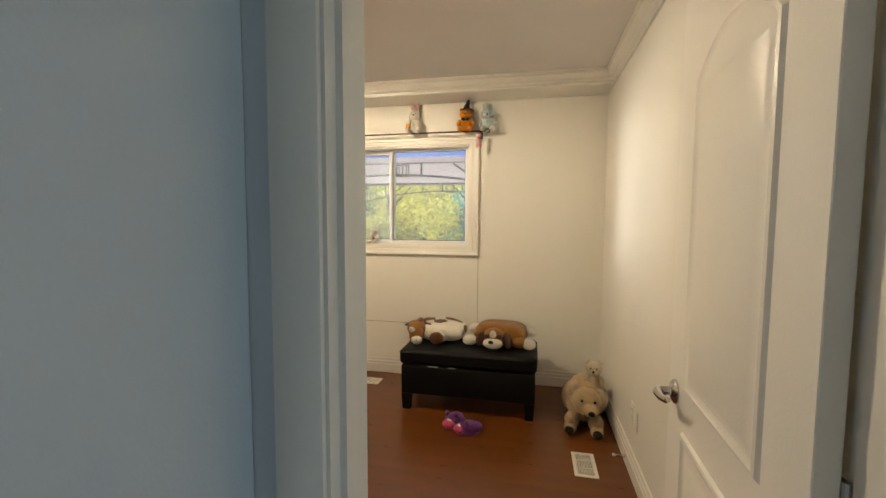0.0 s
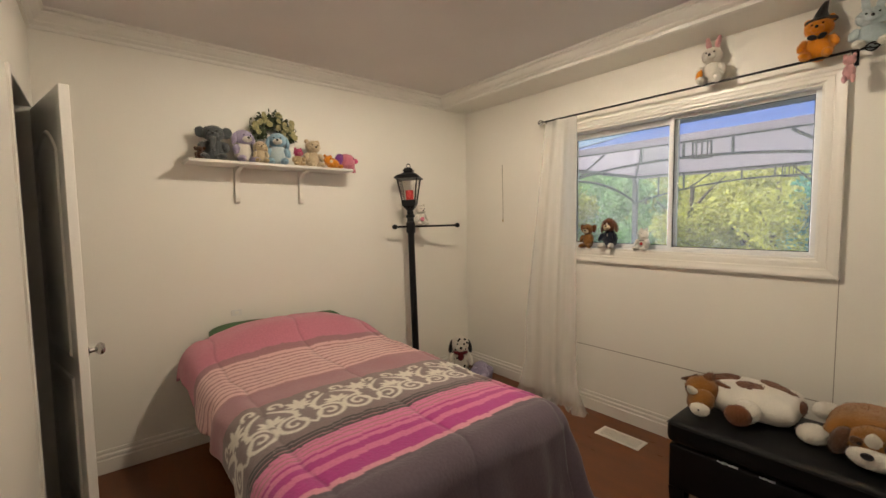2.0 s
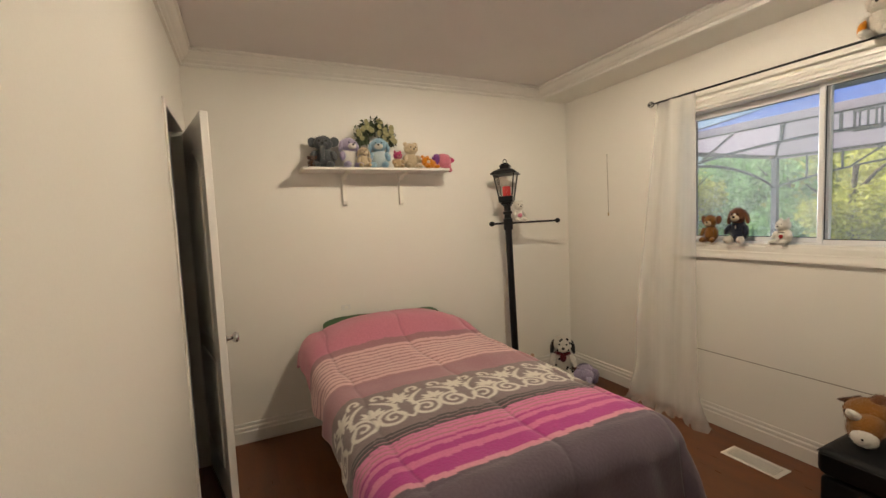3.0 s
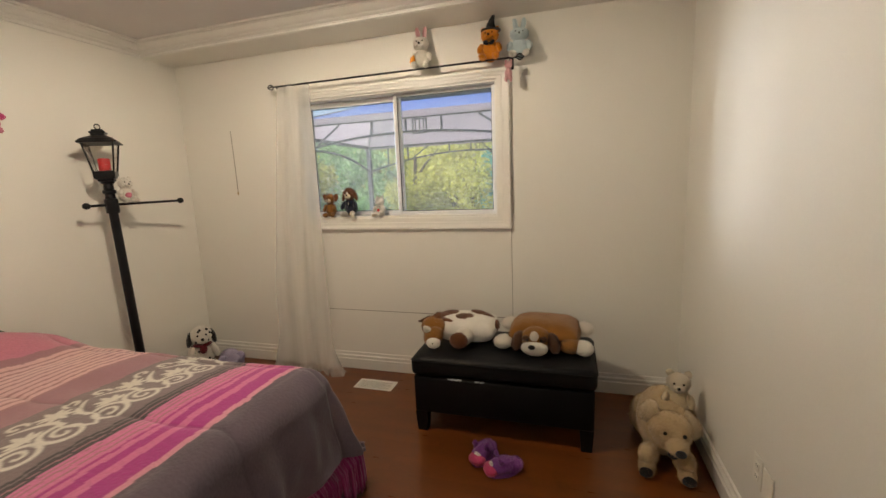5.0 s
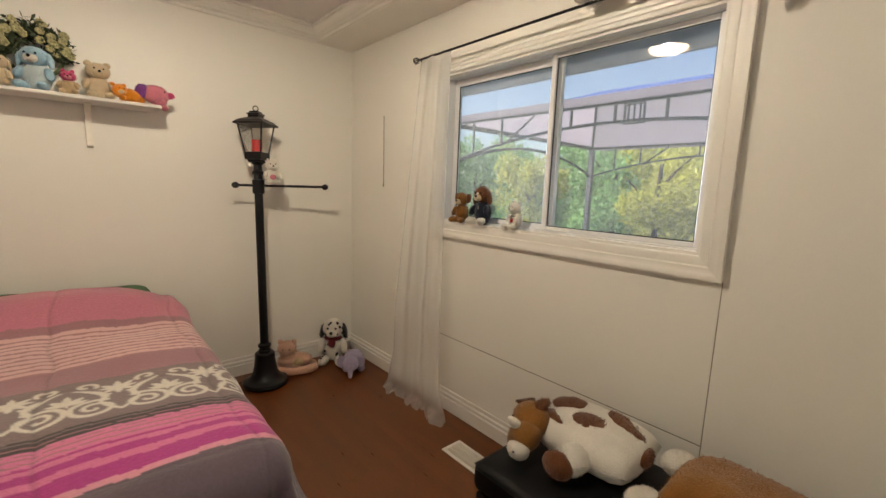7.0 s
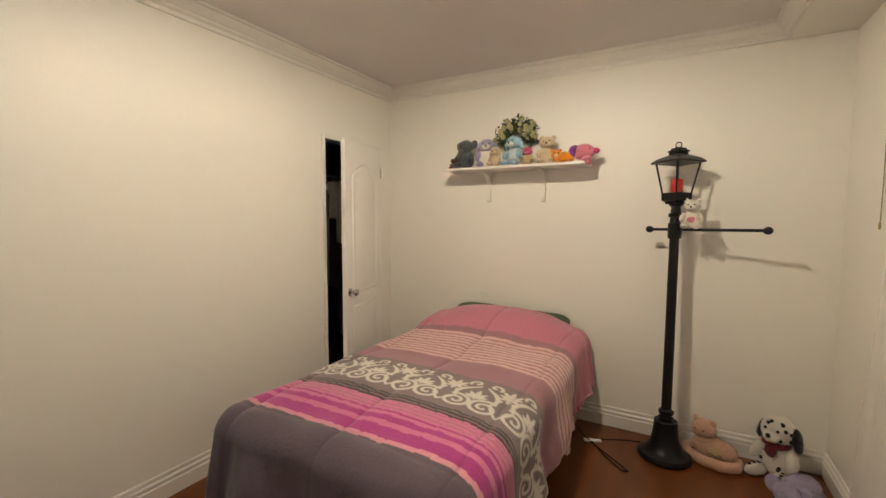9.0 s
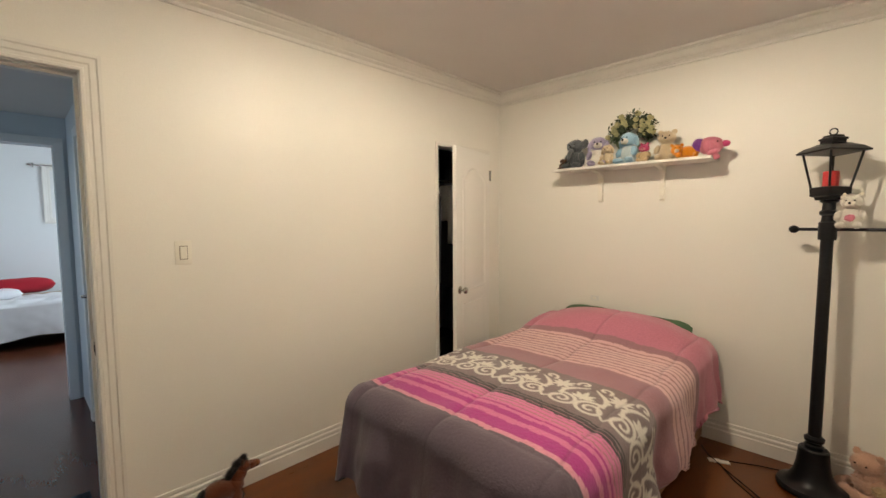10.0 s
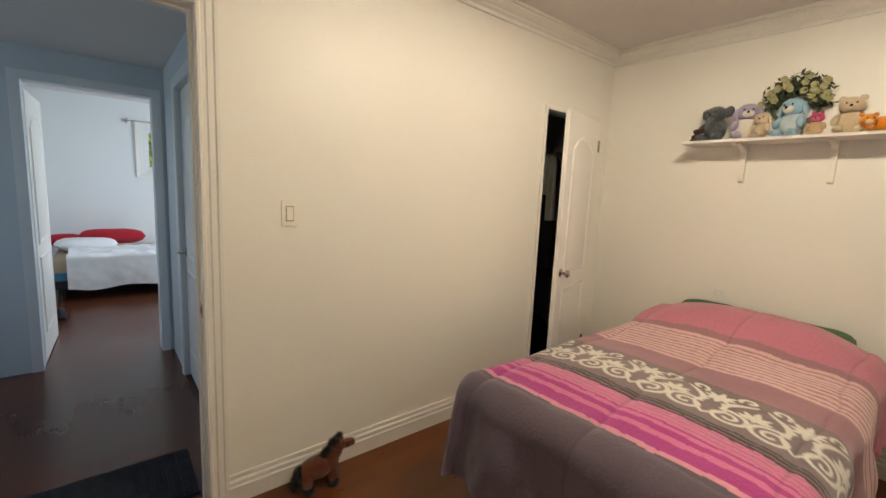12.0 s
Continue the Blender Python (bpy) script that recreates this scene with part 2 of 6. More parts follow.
structure("soffit", boxed(XW, XE, SOF_Y, YN, SOF_Z, ZC - 0.002), WALL, "boxed bulkhead above the window", "bulkhead")

# crown moulding: (out from wall, down from ceiling)
CROWN = [(0, 0), (0.088, 0), (0.088, -0.014), (0.070, -0.018), (0.070, -0.024), (0.076, -0.028), (0.068, -0.040), (0.050, -0.056), (0.036, -0.062), (0.036, -0.068), (0.030, -0.072), (0.020, -0.078), (0.013, -0.080), (0.013, -0.086), (0.020, -0.090), (0.018, -0.102), (0, -0.102)]
CROWN = [(0.85 * a, b) for a, b in CROWN]


def crown(name, p0, p1, out, m0, m1):
    structure(name, run(bmesh.new(), CROWN, (*p0, ZC - 0.001), (*p1, ZC - 0.001), (*out, 0), (0, 0, 1), m0, m1), TRIM, "white stepped crown moulding", "crown moulding", 40)


crown("crown_north", (XW, SOF_Y), (XE, SOF_Y), (0, -1), 1, 1)
crown("crown_west", (XW, YS), (XW, SOF_Y), (1, 0), 1, 1)
crown("crown_east", (XE, YS), (XE, SOF_Y), (-1, 0), 1, 1)
crown("crown_south", (XW, YS), (XE, YS), (0, 1), 1, 1)

BASE = [(0, 0), (0.017, 0), (0.018, 0.078), (0.010, 0.084), (0.010, 0.090), (0.017, 0.095), (0.016, 0.106), (0.007, 0.113), (0.007, 0.119), (0.012, 0.123), (0.010, 0.136), (0, 0.136)]


def baseboard(name, p0, p1, out, m0=1, m1=1, material=None, label="white moulded baseboard"):
    structure(name, run(bmesh.new(), BASE, (*p0, 0.001), (*p1, 0.001), (*out, 0), (0, 0, 1), m0, m1), material or TRIM, label, "baseboard", 40)


baseboard("baseboard_north", (XW, YN), (XE, YN), (0, -1))
baseboard("baseboard_west", (XW, YS), (XW, YN), (1, 0))
baseboard("baseboard_east", (XE, YS), (XE, YN), (-1, 0))
baseboard("baseboard_south", (CX1 + 0.03, YS), (DX0 - 0.075, YS), (0, 1), 0, 0)
baseboard("baseboard_south_corner", (XW, YS), (CX0 - 0.03, YS), (0, 1), 1, 0)

# panels below the window, with open joints
wall_panel = structure("wall_panel_upper", boxed(-1.96, -0.380, YN - 0.0025, YN + 0.002, 0.488, 1.124, bev=0.001), WALL, "painted filler panel below the window", "wall panel")
structure("wall_panel_lower", boxed(-1.96, -0.380, YN - 0.0025, YN + 0.002, 0.130, 0.482, bev=0.001), WALL, "painted filler panel above the baseboard", "wall panel")
seams = bmesh.new()
box(seams, -1.96, -0.377, YN - 0.0015, YN + 0.001, 0.4825, 0.4875)
box(seams, -0.3798, -0.3765, YN - 0.0012, YN + 0.001, 0.14, 1.124)
structure("panel_joint", seams, paint("joint_shadow_gap", (0.34, 0.30, 0.25), 0.9), "dark open joint between wall panels", "joint")

# casings: (across from opening, out from wall)
CASE = [(0, 0), (0, 0.018), (0.004, 0.021), (0.012, 0.021), (0.018, 0.014), (0.030, 0.014), (0.036, 0.019), (0.056, 0.019), (0.062, 0.024), (0.074, 0.024), (0.074, 0)]


HCASE = [(0, 0), (0, 0.010), (0.010, 0.014), (0.060, 0.017), (0.070, 0.013), (0.070, 0)]


def casing(bm, x0, x1, z0, z1, y, out, prof=CASE, sill=False):
    o = (0, out, 0)
    b = -1 if sill else 0
    run(bm, prof, (x0, y, z0), (x0, y, z1), (-1, 0, 0), o, b, -1)
    run(bm, prof, (x1, y, z0), (x1, y, z1), (1, 0, 0), o, b, -1)
    run(bm, prof, (x0, y, z1), (x1, y, z1), (0, 0, 1), o, -1, -1)
    if sill:
        run(bm, prof, (x0, y, z0), (x1, y, z0), (0, 0, -1), o, -1, -1)
    return bm


structure("door_casing", casing(bmesh.new(), DX0 - 0.002, DX1 + 0.006, 0.001, DH + 0.004, YS, 1), TRIM, "white fluted door casing", "door casing", 30)
structure("door_casing_hall", casing(bmesh.new(), DX0 - 0.006, DX1 + 0.006, 0.001, DH + 0.006, 0.47, -1, HCASE), TRIM, "white door casing on the hall side", "door casing", 30)
jamb = bmesh.new()
box(jamb, DX0 - 0.0195, DX0, 0.4705, YS - 0.0005, 0.0, DH + 0.0195)
box(jamb, DX1, DX1 + 0.0195, 0.4705, YS - 0.0005, 0.0, DH + 0.0195)
box(jamb, DX0, DX1, 0.4705, YS - 0.0005, DH, DH + 0.0195)
box(jamb, DX0, DX0 + 0.011, 0.50, 0.545, 0.0, DH)
box(jamb, DX1 - 0.011, DX1, 0.50, 0.545, 0.0, DH)
box(jamb, DX0 + 0.011, DX1 - 0.011, 0.50, 0.545, DH - 0.011, DH)
structure("door_jamb", jamb, TRIM, "white painted door jamb with stop", "door jamb")
strike = thing("strike_plate", (DX0 + 0.001, 0.57, 0.90), "small nickel strike plate on the door jamb", "strike plate")
part("plate", boxed(0, 0.0025, -0.014, 0.014, -0.03, 0.03, bev=0.0008), CHROME, strike)
part("lip", boxed(0.0028, 0.004, -0.006, 0.006, -0.013, 0.013), DARKM, strike)

# ---- floors: planks and bed beneath ----
structure("floor", boxed(XW - 0.1, XE + 0.1, 0.47, 3.78, -0.06, -0.004), GAPM, "red-brown hardwood floor", "floor")
floor = bpy.data.objects["floor"]
PLANK = 0.123
plank_meshes = {}


def plank(parent, x0, x1, y0, y1, material):
    key = (round(x1 - x0, 3), round(y1 - y0, 3), material.name)
    if key not in plank_meshes:
        bm = bmesh.new()
        w, h = key[0] / 2, key[1] / 2
        top = [bm.verts.new(p) for p in ((-w, -h, 0), (w, -h, 0), (w, h, 0), (-w, h, 0))]
        bot = [bm.verts.new(p) for p in ((-w, -h, -0.004), (w, -h, -0.004), (w, h, -0.004), (-w, h, -0.004))]
        bm.faces.new(top)
        for a, b in ((top, bot),):
            for i in range(4):
                bm.faces.new((b[i], b[(i + 1) % 4], a[(i + 1) % 4], a[i]))
        me = bpy.data.meshes.new("plank")
        bm.to_mesh(me)
        bm.free()
        me.materials.append(material)
        plank_meshes[key] = me
    ob = new("plank", plank_meshes[key])
    ob.parent = parent
    ob.location = ((x0 + x1) / 2, (y0 + y1) / 2, 0)


# ---- entry door ----


def panel_path(x0, x1, z0, z1, arch):
    pts = [(x0, z0), (x1, z0), (x1, z1)]
    if arch:
        n = 24
        for i in range(1, n):
            t = i / n
            pts.append((x1 + (x0 - x1) * t, z1 + arch * math.sin(math.pi * t) ** 0.85))
    pts.append((x0, z1))
    return pts


def inset_path(path, d):
    """The outline moved inwards by d, mitred at its corners."""
    n = len(path)
    out = []
    for i in range(n):
        p, a, b = Vector(path[i]), Vector(path[i - 1]), Vector(path[(i + 1) % n])
        t0, t1 = (p - a).normalized(), (b - p).normalized()
        n0, n1 = Vector((-t0.y, t0.x)), Vector((-t1.y, t1.x))
        m = (n0 + n1).normalized()
        out.append(p + m * (d / max(0.45, m.dot(n0))))
    return out


def leaf_panels(bm, paths, y, out):
    """A raised ogee ring and a sunk field round each panel on the leaf's face at y."""
    for path in paths:
        n = len(path)
        rings = []
        for inset, h in ((-0.004, 0.0), (0.002, 0.007), (0.010, 0.009), (0.018, 0.004), (0.030, 0.0025), (0.048, 0.008)):
            rings.append([bm.verts.new((q.x, y + out * h, q.y)) for q in inset_path(path, inset)])
        for a, b in zip(rings, rings[1:]):
            for i in range(n):
                bm.faces.new((a[i], a[(i + 1) % n], b[(i + 1) % n], b[i]))
        bm.faces.new(rings[-1])


def door_leaf(parent, w, h, t, arch, label, m=0.105, spring=1.74, rail=(0.80, 0.90)):
    """Leaf from the hinge at x=0 to x=w, thickness y 0..t, panels on both faces."""
    bm = boxed(0, w, 0, t, 0.012, h, bev=0.002)
    paths = [panel_path(m, w - m, rail[1], spring, arch), panel_path(m, w - m, 0.22, rail[0], 0)]
    leaf_panels(bm, paths, t, 1)
    leaf_panels(bm, paths, 0, -1)
    return part("leaf", bm, DOORP, parent, label, 25)


def hinge_part(parent, x, y, z):
    bm = cyl(bmesh.new(), (x, y, z - 0.045), (x, y, z + 0.045), 0.006, seg=10)
    box(bm, x - 0.002, x + 0.028, y - 0.004, y - 0.002, z - 0.044, z + 0.044)
    part("hinge", bm, CHROME, parent, "nickel butt hinge")


def knob_part(parent, x, y, z, out):
    """Round knob on a rose, standing out along y."""
    k = part("knob", lathe(bmesh.new(), [(0.004, 0), (0.0305, 0.0), (0.031, 0.004), (0.026, 0.008), (0.012, 0.012), (0.010, 0.030), (0.017, 0.036), (0.026, 0.046), (0.027, 0.056), (0.020, 0.064), (0.004, 0.067)], 24), CHROME, parent, "round nickel knob", 50)
    k.matrix_local = pose(x, y, z, -90 * out, 0, 0)


def lever_part(parent, x, y, z, out, side):
    bm = lathe(bmesh.new(), [(0.004, 0), (0.033, 0.0), (0.034, 0.004), (0.028, 0.010), (0.013, 0.015), (0.011, 0.050), (0.006, 0.054)], 24)
    tube(bm, [(0, 0, 0.045), (side * 0.02, 0, 0.052), (side * 0.06, -0.004, 0.053), (side * 0.10, -0.012, 0.050), (side * 0.112, -0.018, 0.049)], [0.012, 0.012, 0.0105, 0.009, 0.006], 10)
    k = part("lever_handle", bm, CHROME, parent, "brushed nickel lever handle", 50)
    k.matrix_local = pose(x, y, z, -90 * out, 0, 0)


entry = thing("door_1", (0.507, YS + 0.012, 0), "white arched-panel bedroom door standing open", "door", rz=88, kind="structure")
door_leaf(entry, 0.680, 2.05, 0.035, 0.09, "white two-panel leaf with arched top panel", 0.14, 1.79, (0.88, 1.00))
for z in (0.25, 1.05, 1.85):
    hinge_part(entry, -0.004, -0.004, z)
lever_part(entry, 0.615, 0.035, 0.965, 1, -1)
part("latch_plate", boxed(0.6795, 0.6815, 0.006, 0.029, 0.935, 0.995), CHROME, entry)

closet = thing("door_2", (CX0 + 0.006, YS + 0.004, 0), "white arched-panel closet door standing ajar", "door", rz=13, kind="structure")
door_leaf(closet, 0.602, 2.010, 0.034, 0.10, "white narrow leaf with arched top panel", 0.10, 1.76, (0.78, 0.88))
for z in (0.27, 1.83):
    hinge_part(closet, -0.004, 0.038, z)
knob_part(closet, 0.552, 0.034, 0.900, 1)
cc = casing(bmesh.new(), CX0, CX1, 0.001, CH, YS, 1, [(0, 0), (0, 0.009), (0.004, 0.012), (0.024, 0.012), (0.028, 0.008), (0.028, 0)])
structure("closet_casing", cc, TRIM, "narrow white closet trim", "door casing", 30)

# closet interior, its shade put into a near-black wall colour
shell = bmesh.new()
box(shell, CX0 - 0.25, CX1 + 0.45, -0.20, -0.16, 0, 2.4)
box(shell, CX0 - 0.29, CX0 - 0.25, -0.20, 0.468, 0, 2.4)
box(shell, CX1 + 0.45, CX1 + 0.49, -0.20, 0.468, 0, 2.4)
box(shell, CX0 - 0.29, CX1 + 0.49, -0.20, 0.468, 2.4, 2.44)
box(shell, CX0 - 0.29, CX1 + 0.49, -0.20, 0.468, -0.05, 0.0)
structure("closet_wall", shell, paint("closet_shade_color", (0.10, 0.10, 0.105), 0.85), "closet interior coloured dark to match its shade", "closet")

# ---- window ----
WCASE = [(0, 0), (0, 0.012), (0.008, 0.016), (0.034, 0.015), (0.040, 0.020), (0.062, 0.021), (0.072, 0.026), (0.084, 0.026), (0.084, 0)]
wc = bmesh.new()
for x_, sx in ((WX0, -1), (WX1, 1)):
    run(wc, WCASE, (x_, YN - 0.005, WZ0), (x_, YN - 0.005, WZ1), (sx, 0, 0), (0, -1, 0), -1, -0.6)
run(wc, WCASE, (WX0, YN - 0.005, WZ0), (WX1, YN - 0.005, WZ0), (0, 0, -1), (0, -1, 0), -1, -1)
run(wc, [(0.6 * a, b) for a, b in WCASE], (WX0, YN - 0.005, WZ1), (WX1, YN - 0.005, WZ1), (0, 0, 1), (0, -1, 0), -1 / 0.6, -1 / 0.6)
structure("window_casing", wc, TRIM, "white stepped window casing", "window casing", 30)
win = thing("window_1", (WX0, 3.68, WZ0), "white vinyl sliding window with two panes", "window", kind="structure")
ww, wh = WX1 - WX0, WZ1 - WZ0


def frame_ring(x0, x1, z0, z1, y0, y1, t, tb=None, bev=0.003, tt=None):
    bm = bmesh.new()
    tb, tt = tb or t, tt or t
    box(bm, x0, x0 + t, y0, y1, z0, z1, bev)
    box(bm, x1 - t, x1, y0, y1, z0, z1, bev)
    box(bm, x0 + t, x1 - t, y0, y1, z0, z0 + tb, bev)
    box(bm, x0 + t, x1 - t, y0, y1, z1 - tt, z1, bev)
    return bm


lining = bmesh.new()
box(lining, 0, 0.012, -0.045, 0.0, 0, wh)
box(lining, ww - 0.012, ww, -0.045, 0.0, 0, wh)
box(lining, 0.012, ww - 0.012, -0.045, 0.0, 0, 0.012)
box(lining, 0.012, ww - 0.012, -0.045, 0.0, wh - 0.012, wh)
part("lining", lining, TRIM, win, "white painted reveal and sill")
part("window_frame", frame_ring(0.0, ww, 0.0, wh, 0.002, 0.10, 0.018, tt=0.014), VINYL, win, "white vinyl outer frame")
mid = 0.793
s1 = part("sash", frame_ring(0.018, mid, 0.018, wh - 0.014, 0.055, 0.085, 0.036, 0.028, tt=0.040), VINYL, win, "rear sliding sash")
s2 = part("sash", frame_ring(mid - 0.038, ww - 0.018, 0.018, wh - 0.014, 0.018, 0.048, 0.028, 0.022, tt=0.020), VINYL, win, "front sash")
p1 = part("pane", boxed(0.047, mid - 0.03, 0.068, 0.072, 0.04, wh - 0.05), GLASS, s1)
p2 = part("pane", boxed(mid - 0.014, ww - 0.042, 0.031, 0.035, 0.036, wh - 0.030), GLASS, s2)
for p in (p1, p2):
    p.visible_shadow = False
part("gasket", frame_ring(mid - 0.011, ww - 0.045, 0.039, wh - 0.033, 0.026, 0.030, 0.005, None, 0), BLACKIRON, s2, "dark glazing gasket")
part("gasket", frame_ring(0.053, mid - 0.035, 0.045, wh - 0.053, 0.062, 0.067, 0.005, None, 0), BLACKIRON, s1, "dark glazing gasket")

def haze_mat(name, cover, color):
    """Pale veil that lays haze over the view and lets most of it through."""
    m, nt, bs = shader(name)
    n, l = nt.nodes, nt.links
    tr, mx = n.new("ShaderNodeBsdfTransparent"), n.new("ShaderNodeMixShader")
    bs.inputs["Base Color"].default_value = (*color, 1)
    bs.inputs["Roughness"].default_value = 0.9
    nz, mr = n.new("ShaderNodeTexNoise"), n.new("ShaderNodeMapRange")
    nz.inputs["Scale"].default_value = 5
    mr.inputs[3].default_value, mr.inputs[4].default_value = cover * 0.75, cover * 1.25
    l.new(nz.outputs[0], mr.inputs[0])
    l.new(mr.outputs[0], mx.inputs[0])
    l.new(tr.outputs[0], mx.inputs[1])
    l.new(bs.outputs[0], mx.inputs[2])
    l.new(mx.outputs[0], n["Material Output"].inputs[0])
    return m


# haze over the view, put in as a pale sheet behind each pane
haze_l = part("haze_veil_left", boxed(0.03, mid - 0.02, 0.092, 0.093, 0.03, wh - 0.02), haze_mat("left_haze_veil", 0.20, (0.62, 0.74, 0.86)), win, "added pale haze veil behind the sliding pane")
film_ = part("haze_veil_right", boxed(mid - 0.02, ww - 0.03, 0.092, 0.093, 0.03, wh - 0.02), haze_mat("right_haze_veil", 0.15, (0.62, 0.74, 0.88)), win, "added pale haze veil behind the front pane")
for p in (haze_l, film_):
    p.visible_shadow = False

# ---- hall and second bedroom ----
HX, HS, HZ = -0.30, -1.575, 2.26
R2X0, R2X1, H2 = -0.215, 0.505, 2.04
structure("floor_hall", boxed(HX - 0.1, 2.4, HS - 0.1, 0.47, -0.06, -0.004), GAPM, "dark glossy hardwood hall floor", "floor")
structure("floor_bedroom", boxed(-2.5, 2.4, -5.3, HS - 0.1, -0.06, -0.004), GAPM, "dark glossy hardwood floor of the far bedroom", "floor")
structure("wall_hall_west", holed(bmesh.new(), "x", HX - 0.12, HX, HS, 0.468, 0, 2.5, [(-0.962, -0.21, -1, 2.03)]), HALLWALL, "pale blue-grey hall wall", "wall")
structure("wall_hall_south", holed(bmesh.new(), "y", HS - 0.12, HS, -2.5, 2.4, 0, 2.5, [(R2X0, R2X1, -1, H2)]), HALLWALL, "pale blue-grey hall wall with bedroom doorway", "wall")
# unseen end wall; its hole is added for the hall fill lamp
structure("wall_hall_east", holed(bmesh.new(), "x", 2.4, 2.52, HS, 0.6, 0, 2.5, [(-1.0, 0.0, 0.9, 2.1)]), HALLWALL, "unseen hall end wall with an added lamp opening", "wall")
structure("wall_hall_north", boxed(XE + 0.002, 2.4, 0.47, 0.588, 0, 2.5), HALLWALL, "pale blue-grey hall wall", "wall")
structure("ceiling_hall", boxed(HX - 0.12, 2.52, HS, 0.469, HZ, HZ + 0.1), CEIL, "low off-white hall ceiling", "ceiling")
structure("wall_far_south", holed(bmesh.new(), "y", -5.32, -5.2, -2.5, 2.4, 0, 2.5, [(-1.75, -0.38, 1.50, 2.16)]), ROOM2WALL, "white far bedroom wall with a window", "wall")
# the hole is an added opening for the bedroom fill lamp
structure("wall_far_west", holed(bmesh.new(), "x", -2.62, -2.5, -5.32, HS, 0, 2.5, [(-4.4, -2.8, 0.9, 2.1)]), ROOM2WALL, "white far bedroom wall", "wall")
structure("wall_far_east", boxed(0.95, 1.07, -5.2, HS - 0.121, 0, 2.5), ROOM2WALL, "white far bedroom wall", "wall")
structure("wall_far_north", holed(bmesh.new(), "y", HS - 0.140, HS - 0.122, -2.5, 0.95, 0, 2.5, [(R2X0, R2X1, -1, H2)]), ROOM2WALL, "white far bedroom wall with doorway", "wall")
structure("ceiling_far", boxed(-2.62, 2.52, -5.32, HS - 0.002, 2.5, 2.6), CEIL, "white far bedroom ceiling", "ceiling")
c2 = bmesh.new()
FLAT = [(0, 0), (0, 0.010), (0.05, 0.014), (0.06, 0.014), (0.06, 0)]
casing(c2, R2X0, R2X1, 0.001, H2, HS, 1, FLAT)
structure("far_door_casing", c2, paint("hall_trim", (0.74, 0.77, 0.78), 0.4, var=0.02), "white casing of the far bedroom doorway", "door casing", 30)
HTRIM = bpy.data.materials["hall_trim"]
far_door = thing("door_3", (R2X1 - 0.004, HS - 0.13, 0), "white far bedroom door standing open", "door", rz=-92, kind="structure")
door_leaf(far_door, 0.72, 2.0, 0.035, 0.11, "white panelled leaf")
for z in (0.25, 1.78):
    hinge_part(far_door, 0.0, 0.038, z)
hall_door = thing("door_4", (HX - 0.03, -0.957, 0), "closed white door in the hall", "door", rz=90, kind="structure")
door_leaf(hall_door, 0.742, 2.02, 0.035, 0.11, "white panelled leaf")
for z in (0.25, 1.05, 1.80):
    hinge_part(hall_door, 0.735, -0.006, z)
lever_part(hall_door, 0.075, -0.001, 0.93, -1, -1)
hc = bmesh.new()
for y, sgn in ((-0.962, -1), (-0.21, 1)):
    run(hc, FLAT, (HX, y, 0.001), (HX, y, 2.03), (0, sgn, 0), (1, 0, 0), 0, -1)
run(hc, FLAT, (HX, -0.962, 2.03), (HX, -0.21, 2.03), (0, 0, 1), (1, 0, 0), -1, -1)
structure("hall_door_casing", hc, HTRIM, "white casing of the hall door", "door casing", 30)
baseboard("baseboard_hall", (HX, -0.15), (HX, 0.47), (1, 0), 0, 0, HTRIM)

mat = thing("doormat", (0.26, 0.245, 0.0), "dark ribbed doormat on the hall floor", "doormat")
mb = boxed(-0.43, 0.43, -0.20, 0.20, 0.0, 0.010, bev=0.004, seg=2)
part("pad", mb, MATM, mat)
for i in range(16):
    part("rib", boxed(-0.40 + i * 0.051, -0.37 + i * 0.051, -0.185, 0.185, 0.009, 0.014, bev=0.002), MATM, mat)

# ---- the ceiling light ----
LX, LY = -1.34, 2.17
light = thing("ceiling_light", (LX, LY, ZC), "frosted glass bowl ceiling light, lit warm", "ceiling light")
# deep rim added to hold bulb light off the ceiling and upper walls
part("canopy", lathe(bmesh.new(), [(0.01, 0.0), (0.120, 0.0), (0.146, -0.014), (0.149, -0.078), (0.143, -0.079), (0.138, -0.018), (0.110, -0.010), (0.01, -0.010)], 32), BRASS, light, "round metal canopy", 40)
part("glass_bowl", lathe(bmesh.new(), [(0.100, -0.030), (0.128, -0.042), (0.136, -0.060), (0.128, -0.082), (0.102, -0.100), (0.062, -0.112), (0.012, -0.117)], 36), BOWLM, light, "frosted glass bowl", 60)
part("bulb", lathe(bmesh.new(), [(0.012, -0.030), (0.016, -0.042), (0.028, -0.056), (0.033, -0.072), (0.028, -0.088), (0.014, -0.100), (0.003, -0.103)], 20), BULBM, light, "lit round bulb", 60)
part("finial", lathe(bmesh.new(), [(0.003, -0.132), (0.008, -0.128), (0.009, -0.122), (0.006, -0.117)], 16), BRASS, light, "small brass finial", 60)

# ---- bed ----
BX0, BXE, BY0, BY1 = -3.02, -1.12, 1.28, 2.245
bed = thing("bed", (0, 0, 0), "single bed with a wooden box base and mattress", "bed")
base = bmesh.new()
box(base, BX0 + 0.02, -1.31, 1.30, 1.325, 0.05, 0.42, 0.004)
box(base, BX0 + 0.02, -1.31, 2.265, 2.29, 0.05, 0.42, 0.004)
box(base, -1.335, -1.31, 1.325, 2.265, 0.05, 0.42, 0.004)
box(base, BX0 + 0.02, BX0 + 0.045, 1.325, 2.265, 0.05, 0.42, 0.004)
part("bed_frame", base, BEDWOOD, bed, "honey-brown wooden side boards")
part("plinth", boxed(BX0 + 0.06, -1.37, 1.36, 2.23, 0.0, 0.06), BEDWOOD, bed)
